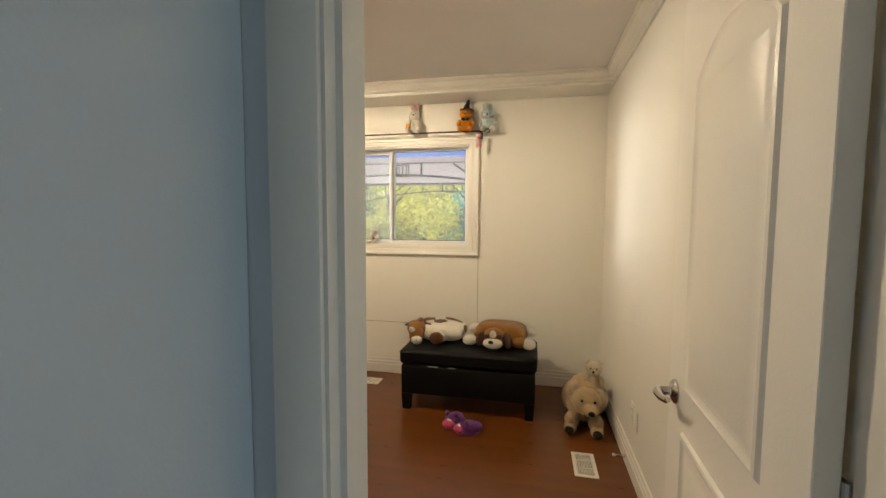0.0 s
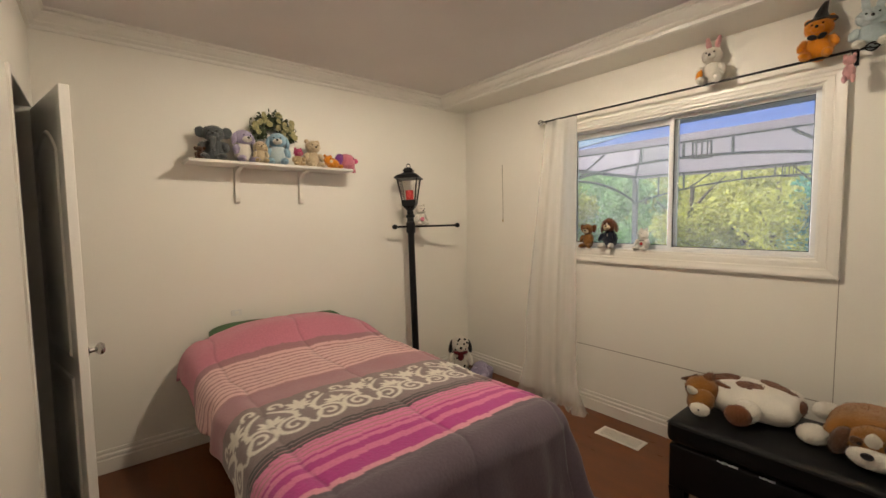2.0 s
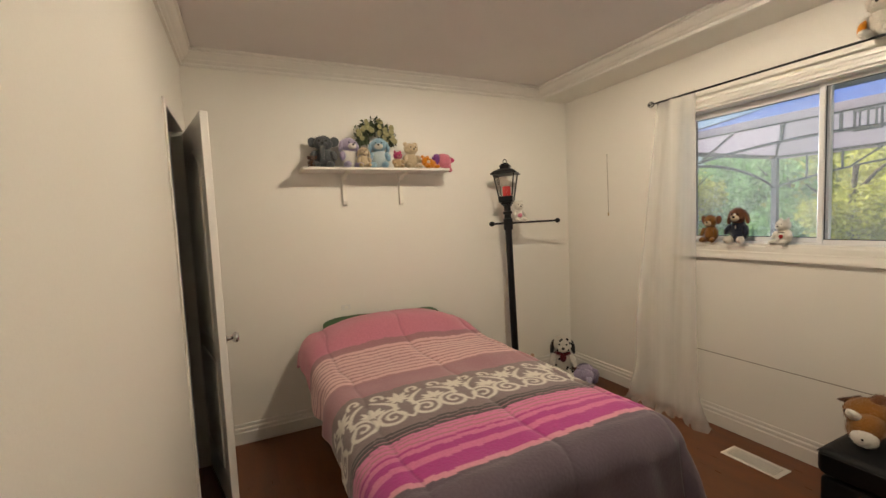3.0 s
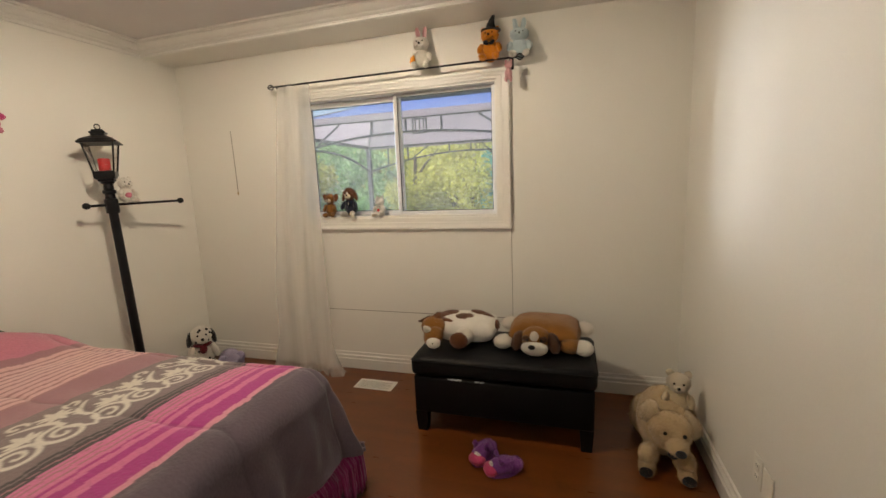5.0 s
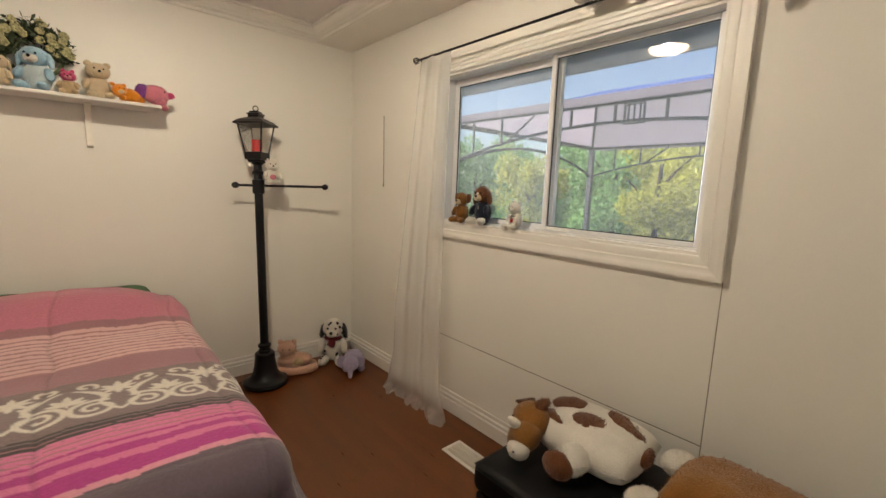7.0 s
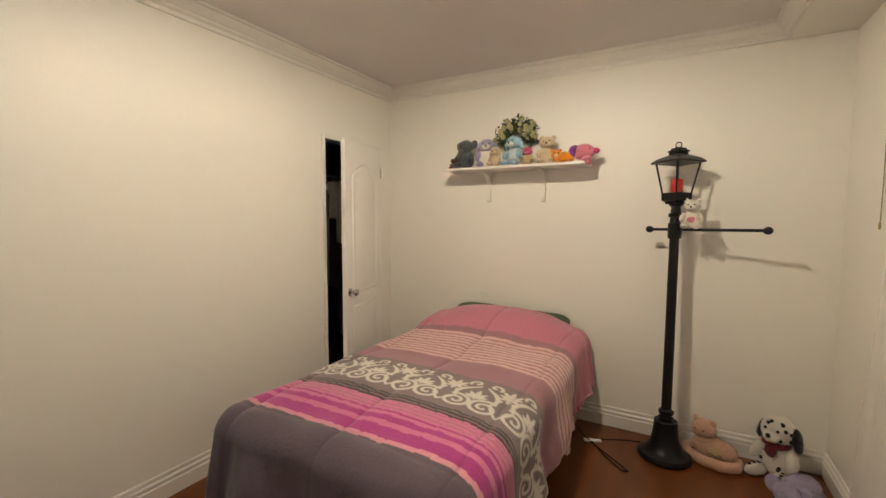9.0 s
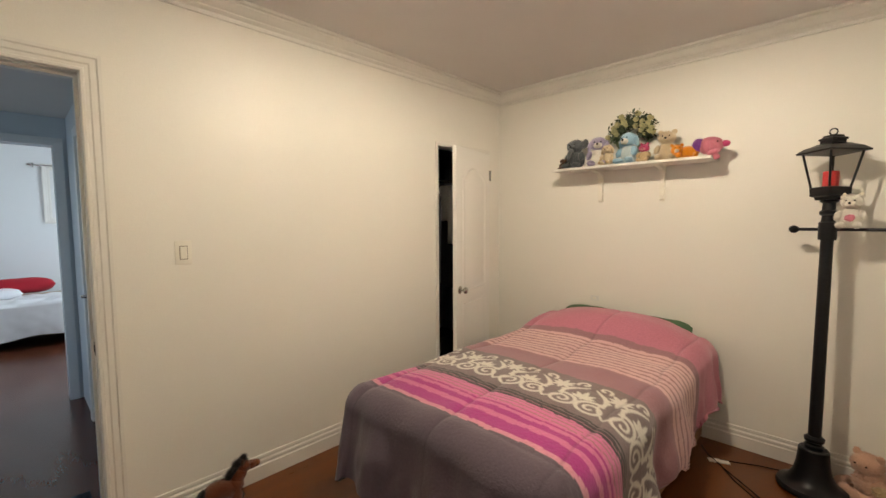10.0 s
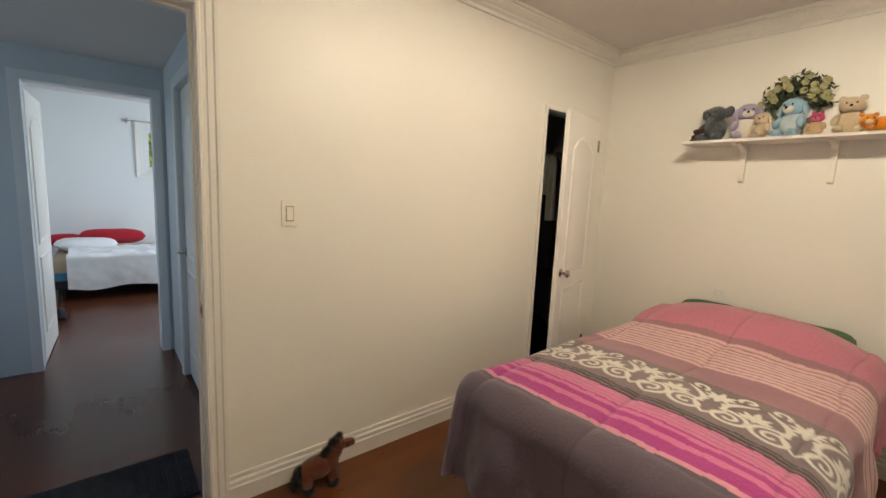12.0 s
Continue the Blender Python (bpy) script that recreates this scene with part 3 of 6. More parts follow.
part("platform", boxed(BX0 + 0.046, -1.336, 1.326, 2.264, 0.36, 0.385), BEDWOOD, bed)
part("mattress", boxed(BX0 + 0.02, -1.19, 1.31, 2.28, 0.386, 0.60, bev=0.05, seg=4), BEIGEC, bed, "beige mattress", 60)


def noise3(p, s):
    return noise.noise(Vector(p) * s)


PINK, MAUVE, LTPINK, GREY, WHITE_D, DGREY, MAG, HOT = (0.53, 0.175, 0.245), (0.33, 0.155, 0.180), (0.68, 0.43, 0.42), (0.190, 0.142, 0.142), (0.64, 0.60, 0.53), (0.048, 0.036, 0.040), (0.38, 0.022, 0.20), (0.58, 0.16, 0.30)
# crosswise bands, by the distance along the bed where each one ends
SCROLL0, SCROLL1 = -1.845, -1.485
BANDS = [(-2.545, PINK), (-2.485, MAUVE)]
x = -2.485
for i in range(10):
    BANDS += [(x + 0.031, LTPINK), (x + 0.0455, (0.38, 0.180, 0.195))]
    x += 0.0455
BANDS += [(SCROLL0, MAUVE), (SCROLL1, GREY)]
for w, c in ((0.012, DGREY), (0.007, GREY), (0.018, DGREY), (0.006, MAUVE), (0.016, DGREY), (0.012, HOT), (0.004, MAUVE), (0.016, HOT), (0.006, MAUVE), (0.020, HOT), (0.006, MAUVE), (0.018, HOT), (0.012, MAG), (0.022, HOT), (0.034, MAG), (0.032, HOT), (0.068, MAG), (0.026, (0.62, 0.27, 0.33))):
    BANDS.append((BANDS[-1][0] + w, c))
BANDS += [(9.0, (0.105, 0.075, 0.098))]


def scroll_points():
    """Half of the mirrored scroll motif: points with a stroke radius, (across, along, radius)."""
    P = []
    for i in range(90):
        t = i / 89
        a = math.pi * 0.35 + t * math.tau * 1.7
        r = 0.062 * (1 - t) ** 0.8 + 0.008
        P.append((0.066 + r * math.cos(a), 0.105 + r * math.sin(a), 0.0085 - 0.003 * t))
    for i in range(40):
        t = i / 39
        P.append((0.094 - 0.082 * t + 0.035 * math.sin(t * 3.0), 0.16 + 0.15 * t, 0.004 + 0.006 * math.sin(t * math.pi)))
    for i in range(40):
        t = i / 39
        a = -0.5 + t * 5.0
        r = 0.033 * (1 - 0.75 * t)
        P.append((0.047 + r * math.cos(a), 0.335 + r * math.sin(a), 0.0065))
    for ang, ln in ((0.0, 0.085), (0.62, 0.07), (1.2, 0.055), (-2.6, 0.05)):
        for i in range(20):
            t = i / 19
            P.append((0.0 + ln * t * math.sin(ang), 0.175 + ln * t * math.cos(ang), 0.0105 * math.sin(math.pi * min(1, 0.15 + t * 0.8))))
    for ang, ln in ((0.0, 0.07), (-0.75, 0.068), (-1.4, 0.055), (-2.3, 0.06), (math.pi, 0.06)):
        for i in range(20):
            t = i / 19
            P.append((0.135 + ln * t * math.sin(ang), 0.275 + ln * t * math.cos(ang), 0.010 * math.sin(math.pi * min(1, 0.12 + t * 0.85))))
    for i in range(24):
        t = i / 23
        P.append((0.135 - 0.05 * math.sin(t * 2.6), 0.06 + 0.16 * t, 0.0055))
    return np.array(P)


def comforter():
    ds = 0.0062
    S = np.arange(-3.00, BXE + 0.52, ds)
    Q = np.arange(BY0 - 0.27, BY1 + 0.54, ds)
    s, q = np.meshgrid(S, Q, indexing="ij")
    foot = np.maximum(0, s - BXE)
    side = np.where(q < BY0, q - BY0, np.where(q > BY1, q - BY1, 0.0))
    d = np.hypot(foot, side)
    dd = np.maximum(d, 1e-6)
    ux, uy = foot / dd, side / dd
    lim = 0.455 + 0.012 * np.sin(3.1 * s + 2.3 * q) + 0.15 * ux * np.abs(uy)
    d = np.where(d > lim - 0.06, lim - 0.06 + 0.06 * np.tanh((d - lim + 0.06) / 0.06), d)
    R = 0.115
    arc = R * math.pi / 2
    flare = 0.05 + 0.09 * ux + 0.20 * 2 * ux * np.abs(uy) * (uy > 0)
    lat = np.where(d < arc, R * np.sin(np.minimum(d, arc) / R), R + (d - arc) * flare)
    drop = np.where(d < arc, R * (1 - np.cos(np.minimum(d, arc) / R)), R + (d - arc) * np.sqrt(1 - np.minimum(flare, 0.8) ** 2))
    ang = np.arctan2(uy, ux)
    walkway = np.where(foot > 0, q, s) + 0.25 * ang
    hang = np.clip((d - 0.06) / 0.40, 0, 1)
    fold = 0.022 * np.sin(walkway * 13 + 1.3 * np.sin(walkway * 5.0)) + 0.007 * np.sin(walkway * 31 + 0.6)
    pucker = np.sin(walkway * 46 + 2.0 * np.sin(walkway * 9)) * np.exp(-((d - 0.20) / 0.07) ** 2) + np.sin(walkway * 63 + 9 * d) * np.exp(-((d - 0.36) / 0.05) ** 2)
    fold = fold + 0.0045 * pucker
    lat = lat + hang * (fold + 0.012)
    X = np.minimum(s, BXE) + lat * ux
    Y = np.clip(q, BY0, BY1) + lat * uy
    # top: rises over the pillows, sinks a little towards the sides, is quilted
    rise = np.clip((-2.42 - s) / 0.38, 0, 1)
    rise = rise * rise * (3 - 2 * rise)
    mid_y = (q - 0.5 * (BY0 + BY1)) / (0.5 * (BY1 - BY0))
    ztop = 0.655 + 0.125 * rise * (1 - 0.55 * np.clip(np.abs(mid_y), 0, 1) ** 3) + 0.014 * (1 - np.clip(mid_y, -1, 1) ** 2)
    tuck = np.clip((-2.90 - s) / 0.10, 0, 1)
    ztop = ztop - 0.035 * tuck ** 2
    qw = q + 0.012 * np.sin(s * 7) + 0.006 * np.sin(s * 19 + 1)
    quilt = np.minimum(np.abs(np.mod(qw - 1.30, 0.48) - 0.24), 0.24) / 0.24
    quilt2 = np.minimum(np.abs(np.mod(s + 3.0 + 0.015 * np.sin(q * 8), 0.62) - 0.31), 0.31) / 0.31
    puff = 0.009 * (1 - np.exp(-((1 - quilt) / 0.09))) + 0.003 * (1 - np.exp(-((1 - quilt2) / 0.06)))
    Z = ztop - drop + puff * (0.35 + 0.65 * (1 - hang))
    wr = np.zeros_like(s)
    rng = np.random.RandomState(3)
    for k in range(16):
        fx, fy = rng.uniform(-26, 26, 2)
        wr += np.sin(fx * s + fy * q + rng.uniform(0, 6.3)) * rng.uniform(0.2, 1.0)
    wr2 = np.zeros_like(s)
    for k in range(10):
        fx, fy = rng.uniform(-9, 9, 2)
        wr2 += np.sin(fx * s + fy * q + rng.uniform(0, 6.3)) * rng.uniform(0.2, 1.0)
    Z += 0.0017 * wr + 0.0030 * wr2
    X += 0.0052 * wr * hang * np.where(foot > 0, 1, 0)
    Y += 0.0045 * wr * hang
    Z = np.maximum(Z, 0.025)
    # colours; crease shade and wrinkle tone are multiplied in at the end
    se = s + 0.0035 * np.sin(q * 21) + 0.0025 * np.sin(q * 55 + s * 30)
    col = np.zeros(s.shape + (3,))
    done = np.zeros(s.shape, bool)
    for end, c in BANDS:
        m = (~done) & (se < end)
        col[m] = c
        done |= m
    P = scroll_points()
    band = (s > SCROLL0) & (s < SCROLL1)
    u = np.mod(q[band] - 1.30, 0.27)
    u = np.minimum(u, 0.27 - u)
    v = (SCROLL1 - s[band]) / 0.9
    best = np.full(u.shape, 9.0)
    for px, pv, pr in P:
        best = np.minimum(best, np.hypot(u - px, v - pv) - pr * 1.22)
    w = np.clip(0.5 - best / 0.005, 0, 1)[:, None]
    col[band] = col[band] * (1 - w) + np.array(WHITE_D) * w
    # shade of the quilting creases and wrinkles, put into the cloth colour
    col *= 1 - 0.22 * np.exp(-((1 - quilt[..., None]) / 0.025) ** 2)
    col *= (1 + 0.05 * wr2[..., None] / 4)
    nS, nQ = s.shape
    idx = np.arange(nS * nQ).reshape(nS, nQ)
    faces = np.stack([idx[:-1, :-1], idx[1:, :-1], idx[1:, 1:], idx[:-1, 1:]], -1).reshape(-1, 4)
    me = bpy.data.meshes.new("comforter")
    me.from_pydata(np.stack([X, Y, Z], -1).reshape(-1, 3).tolist(), [], faces.tolist())
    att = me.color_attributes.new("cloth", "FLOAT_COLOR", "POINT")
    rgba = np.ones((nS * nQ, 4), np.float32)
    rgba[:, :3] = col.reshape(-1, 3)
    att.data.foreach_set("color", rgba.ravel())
    me.polygons.foreach_set("use_smooth", np.ones(len(me.polygons), bool))
    m, nt, b = shader("comforter_cloth")
    n, l = nt.nodes, nt.links
    a = n.new("ShaderNodeVertexColor")
    a.layer_name = "cloth"
    co = n.new("ShaderNodeTexCoord")
    weave = n.new("ShaderNodeTexNoise")
    weave.inputs["Scale"].default_value, weave.inputs["Detail"].default_value = 90, 6
    l.new(co.outputs["Object"], weave.inputs["Vector"])
    mr = n.new("ShaderNodeMapRange")
    mr.inputs[3].default_value, mr.inputs[4].default_value = 0.80, 1.20
    l.new(weave.outputs[0], mr.inputs[0])
    mul = n.new("ShaderNodeVectorMath")
    mul.operation = "SCALE"
    l.new(a.outputs[0], mul.inputs[0])
    l.new(mr.outputs[0], mul.inputs["Scale"])
    l.new(mul.outputs[0], b.inputs["Base Color"])
    bp = n.new("ShaderNodeBump")
    bp.inputs["Strength"].default_value, bp.inputs["Distance"].default_value = 0.45, 0.005
    l.new(weave.outputs[0], bp.inputs["Height"])
    l.new(bp.outputs[0], b.inputs["Normal"])
    b.inputs["Roughness"].default_value = 0.82
    b.inputs["Sheen Weight"].default_value = 0.25
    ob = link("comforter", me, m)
    so = ob.modifiers.new("thick", "SOLIDIFY")
    so.thickness, so.offset = 0.016, -1
    return tagged(ob, "pink and grey striped comforter with white scroll band on the bed", "comforter")


comforter()


def cushion(bm, c, size, rot=(0, 0, 0), n=18):
    """A pillow: a rounded pad, thin at its edges."""
    m = pose(*c, *rot)
    grid = {}
    for side in (1, -1):
        for i in range(n + 1):
            for j in range(n + 1):
                u, v = 2 * i / n - 1, 2 * j / n - 1
                h = max(0, (1 - u ** 4) * (1 - v ** 4)) ** 0.55
                k = 1 - 0.06 * (u * u) * (v * v) * 1.2
                p = Vector((u * k * size[0] / 2, v * k * size[1] / 2, side * h * size[2] / 2))
                p.z += 0.006 * noise.noise(p * 9 + Vector(c))
                grid[side, i, j] = bm.verts.new(m @ p)
    for side in (1, -1):
        for i in range(n):
            for j in range(n):
                bm.faces.new((grid[side, i, j], grid[side, i + 1, j], grid[side, i + 1, j + 1], grid[side, i, j + 1]))
    bmesh.ops.remove_doubles(bm, verts=bm.verts, dist=0.0012)
    return bm


for y, lab, z in ((1.55, "green cotton pillow beneath the comforter", 0.702), (1.99, "green cotton pillow beneath the comforter", 0.690)):
    pil = tagged(part("pillow", cushion(bmesh.new(), (-2.90, y, z), (0.34, 0.46, 0.14), (0, 14, 0)), GREENC, None, "", 60), lab, "pillow", "pillows on the bed")
tagged(part("blanket", cushion(bmesh.new(), (-2.88, 2.15, 0.645), (0.30, 0.32, 0.07), (0, 3, 0)), BEIGEC, None, "", 60), "folded beige blanket beside the pillows", "blanket")
# fringe hanging under the comforter's corner
fr = thing("bed_skirt", (0, 0, 0), "magenta shaggy throw hanging below the comforter", "throw")
fb = bmesh.new()
pts = [(BXE + 0.135, 1.95), (BXE + 0.145, 2.25), (BXE + 0.165, 2.40), (BXE + 0.13, 2.47), (BXE - 0.02, 2.50), (BXE - 0.20, 2.49)]
rng_f = random.Random(5)
for i in range(170):
    t = i / 169 * (len(pts) - 1)
    k = min(int(t), len(pts) - 2)
    f = t - k
    px, py = pts[k][0] + (pts[k + 1][0] - pts[k][0]) * f, pts[k][1] + (pts[k + 1][1] - pts[k][1]) * f
    wx, wy = rng_f.uniform(-0.012, 0.012), rng_f.uniform(-0.012, 0.012)
    tube(fb, [(px - 0.03, py - 0.03, 0.27), (px + wx * 0.5, py + wy * 0.5, 0.17), (px + wx + 0.004, py + wy, 0.07), (px + wx * 1.6, py + wy * 1.6, 0.006)], [0.010, 0.012, 0.010, 0.004], 5)
part("fringe", fb, MAGENTA, fr, "", 80)

# ---- lamp post ----
PX, PY = -2.850, 2.835
post = thing("lamp_post", (PX, PY, 0), "black metal street-lamp style floor lamp with lantern head", "floor lamp")
post.matrix_world = pose(PX, PY, 0.003, 0, -2.2, 0) @ pose(0, 0, 0, 0, 0, -12)
part("base", lathe(bmesh.new(), [(0.02, 0.0), (0.148, 0.0), (0.152, 0.014), (0.146, 0.030), (0.120, 0.040), (0.100, 0.060), (0.082, 0.095), (0.072, 0.140), (0.066, 0.200), (0.066, 0.222), (0.060, 0.228), (0.02, 0.230)], 32), BLACKIRON, post, "bell-shaped black base", 35)
part("collar", lathe(bmesh.new(), [(0.02, 0.228), (0.040, 0.230), (0.042, 0.246), (0.034, 0.252), (0.034, 0.262), (0.042, 0.268), (0.044, 0.284), (0.030, 0.296)], 24), BLACKIRON, post, "", 35)
part("pole", lathe(bmesh.new(), [(0.0285, 0.29), (0.0265, 1.35)], 20), BLACKIRON, post, "", 35)
part("upper_collar", lathe(bmesh.new(), [(0.02, 1.335), (0.036, 1.335), (0.038, 1.345), (0.038, 1.425), (0.030, 1.430), (0.027, 1.46), (0.037, 1.466), (0.038, 1.482), (0.028, 1.490), (0.026, 1.525), (0.040, 1.535), (0.034, 1.545)], 24), BLACKIRON, post, "", 35)
arm = bmesh.new()
cyl(arm, (0, -0.133, 1.390), (0, 0.437, 1.390), 0.0085, seg=12)
part("crossbar", arm, BLACKIRON, post, "ladder-rest crossbar", 40)
for y in (-0.140, 0.444):
    part("ball_finial", ell(bmesh.new(), (0, y, 1.390), (0.021, 0.023, 0.021)), BLACKIRON, post, "", 80)
lan = part("lantern_tray", lathe(bmesh.new(), [(0.02, 1.540), (0.040, 1.542), (0.044, 1.556), (0.056, 1.562), (0.058, 1.606), (0.048, 1.610), (0.015, 1.611)], square=True), BLACKIRON, post, "square black lantern tray")
TURN_L = pose(0, 0, 0, 0, 0, 56)
lan.matrix_local = TURN_L
for sx in (-1, 1):
    for sy in (-1, 1):
        bm = bmesh.new()
        cyl(bm, (sx * 0.054, sy * 0.054, 1.608), (sx * 0.082, sy * 0.082, 1.788), 0.0055, seg=8)
        part("lantern_bar", bm, BLACKIRON, lan)
for k in range(4):
    gl = bmesh.new()
    a, b = 0.050, 0.077
    vs = [gl.verts.new(p) for p in ((-a, -a, 1.612), (a, -a, 1.612), (b, -b, 1.784), (-b, -b, 1.784))]
    gl.faces.new(vs)
    bmesh.ops.solidify(gl, geom=gl.faces[:], thickness=0.0012)
    g = part("lantern_pane", gl, LGLASS, lan)
    g.matrix_local = pose(0, 0, 0, 0, 0, 90 * k)
    g.visible_shadow = False
lroof = part("lantern_roof", lathe(bmesh.new(), [(0.015, 1.784), (0.102, 1.784), (0.104, 1.791), (0.082, 1.812), (0.046, 1.830), (0.036, 1.834), (0.035, 1.848), (0.041, 1.850), (0.041, 1.858), (0.030, 1.864), (0.028, 1.873), (0.008, 1.877)], square=True), BLACKIRON, post, "flared square lantern roof")
lroof.matrix_local = TURN_L
ring = bmesh.new()
tube(ring, [(0, 0.016 * math.cos(a), 1.892 + 0.016 * math.sin(a)) for a in [math.tau * i / 20 for i in range(20)]], 0.0035, 8, True)
part("hanging_ring", ring, BLACKIRON, post, "", 60)
cand = thing("candle", (PX - 0.062, PY, 1.614), "red pillar candle inside the lantern", "candle")
part("wax", lathe(bmesh.new(), [(0.004, 0), (0.032, 0), (0.033, 0.004), (0.033, 0.072), (0.030, 0.078), (0.022, 0.074), (0.003, 0.072)], 24), WAX, cand, "", 40)
part("wick", cyl(bmesh.new(), (0, 0, 0.072), (0.002, 0, 0.086), 0.0015, seg=6), DARKM, cand)

# ---- storage ottoman ----
OX0, OX1, OY0, OY1 = -0.878, 0.142, 2.915, 3.445
otto = thing("storage_ottoman", ((OX0 + OX1) / 2, (OY0 + OY1) / 2, 0), "black faux-leather storage bench with hinged lid", "storage ottoman")
hw, hd = (OX1 - OX0) / 2, (OY1 - OY0) / 2
part("body", boxed(-hw + 0.012, hw - 0.012, -hd + 0.012, hd - 0.012, 0.125, 0.345, bev=0.012, seg=3), LEATHER, otto, "padded black box", 40)
lid = boxed(-hw, hw, -hd, hd, 0.352, 0.462, bev=0.030, seg=4)
bmesh.ops.subdivide_edges(lid, edges=[e for e in lid.edges if e.calc_length() > 0.3], cuts=10, use_grid_fill=True)
for v in lid.verts:
    if v.co.z > 0.44:
        v.co.z += 0.012 * (1 - (v.co.x / hw) ** 2) * (1 - (v.co.y / hd) ** 2) + 0.003 * noise.noise(v.co * 7)
part("lid", lid, LEATHER, otto, "padded black lid", 40)
pip = bmesh.new()
tube(pip, [(-hw + 0.02, -hd - 0.001, 0.440), (hw - 0.02, -hd - 0.001, 0.440)], 0.003, 6)
tube(pip, [(hw + 0.001, -hd + 0.02, 0.440), (hw + 0.001, hd - 0.02, 0.440)], 0.003, 6)
tube(pip, [(-hw - 0.001, -hd + 0.02, 0.440), (-hw - 0.001, hd - 0.02, 0.440)], 0.003, 6)
part("piping", pip, LEATHER, otto, "sewn edge seam", 60)
for sx in (-1, 1):
    for sy in (-1, 1):
        lg = bmesh.new()
        cx, cy = sx * (hw - 0.05), sy * (hd - 0.05)
        a, b = 0.028, 0.036
        lo = [lg.verts.new((cx + p * a, cy + r * a, 0.0)) for p, r in ((-1, -1), (1, -1), (1, 1), (-1, 1))]
        hi = [lg.verts.new((cx + p * b, cy + r * b, 0.126)) for p, r in ((-1, -1), (1, -1), (1, 1), (-1, 1))]
        for i in range(4):
            lg.faces.new((lo[i], lo[(i + 1) % 4], hi[(i + 1) % 4], hi[i]))
        lg.faces.new(lo[::-1])
        lg.faces.new(hi)
        part("leg", lg, LEATHER, otto)
for x0, x1 in ((-0.285, -0.205), (-0.13, -0.075)):
    tag_ = thing("plastic_wrap", (otto.location.x, otto.location.y, 0), "crumpled clear wrapper caught under the ottoman lid", "wrapper")
    bm = bmesh.new()
    n = 14
    a = [bm.verts.new((x0 + (x1 - x0) * i / n, -hd - 0.004 + 0.006 * noise.noise((i * 0.9, x0, 0)), 0.356 + 0.004 * noise.noise((i * 0.7, 3, x0)))) for i in range(n + 1)]
    b = [bm.verts.new((x0 + (x1 - x0) * i / n, -hd - 0.008 + 0.008 * noise.noise((i * 1.3, x0, 5)), 0.349 + 0.004 * noise.noise((i * 0.8, 9, x0)))) for i in range(n + 1)]
    for i in range(n):
        bm.faces.new((a[i], a[i + 1], b[i + 1], b[i]))
    part("film", bm, FOIL, tag_)

# ---- wall shelf ----
shelf = thing("wall_shelf", (XW, 1.777, 1.810), "white wall shelf on two scrolled brackets", "wall shelf")
part("board", boxed(0.0, 0.225, -0.53, 0.53, 0, 0.018, bev=0.003), TRIM, shelf, "white shelf board")
for y in (-0.225, 0.205):
    bm = bmesh.new()
    prof = [(0.001, -0.002), (0.160, -0.002), (0.160, -0.012), (0.120, -0.016), (0.066, -0.026), (0.042, -0.048), (0.034, -0.090), (0.032, -0.150), (0.036, -0.200), (0.030, -0.226), (0.014, -0.236), (0.001, -0.236)]
    a = [bm.verts.new((px, y - 0.014, pz)) for px, pz in prof]
    b = [bm.verts.new((px, y + 0.014, pz)) for px, pz in prof]
    n = len(prof)
    for i in range(n):
        bm.faces.new((a[i], a[(i + 1) % n], b[(i + 1) % n], b[i]))
    bm.faces.new(a[::-1])
    bm.faces.new(b)
    part("bracket", bm, CREAM, shelf, "cream scrolled bracket")

# ---- curtain and rod ----
rod = thing("curtain_rod", (0, 3.552, 2.192), "thin black curtain rod above the window", "curtain rod")
part("rod", cyl(bmesh.new(), (-2.10, 0, 0), (-0.325, 0, 0), 0.0065, seg=12), BLACKIRON, rod, "", 40)
for x, s_ in ((-2.10, -1), (-0.325, 1)):
    cage = bmesh.new()
    for k in range(6):
        a0 = math.tau * k / 6
        tube(cage, [(x + s_ * (0.052 * i / 8), 0.020 * math.sin(math.pi * i / 8) * math.cos(a0 + i * 0.12), 0.020 * math.sin(math.pi * i / 8) * math.sin(a0 + i * 0.12)) for i in range(9)], 0.0025, 6)
    part("cage_finial", cage, BLACKIRON, rod, "open cage finial", 60)
for x in (-2.07, -0.36):
    br = bmesh.new()
    tube(br, [(x, 0.0, -0.012), (x, 0.035, -0.012), (x, 0.082, -0.012)], 0.005, 8)
    box(br, x - 0.012, x + 0.012, 0.081, 0.0875, -0.05, 0.03, 0.001)
    tube(br, [(x, 0.012 * math.cos(a), 0.012 * math.sin(a)) for a in [math.pi * i / 8 - math.pi for i in range(9)]], 0.004, 6)
    part("bracket", br, BLACKIRON, rod, "", 60)


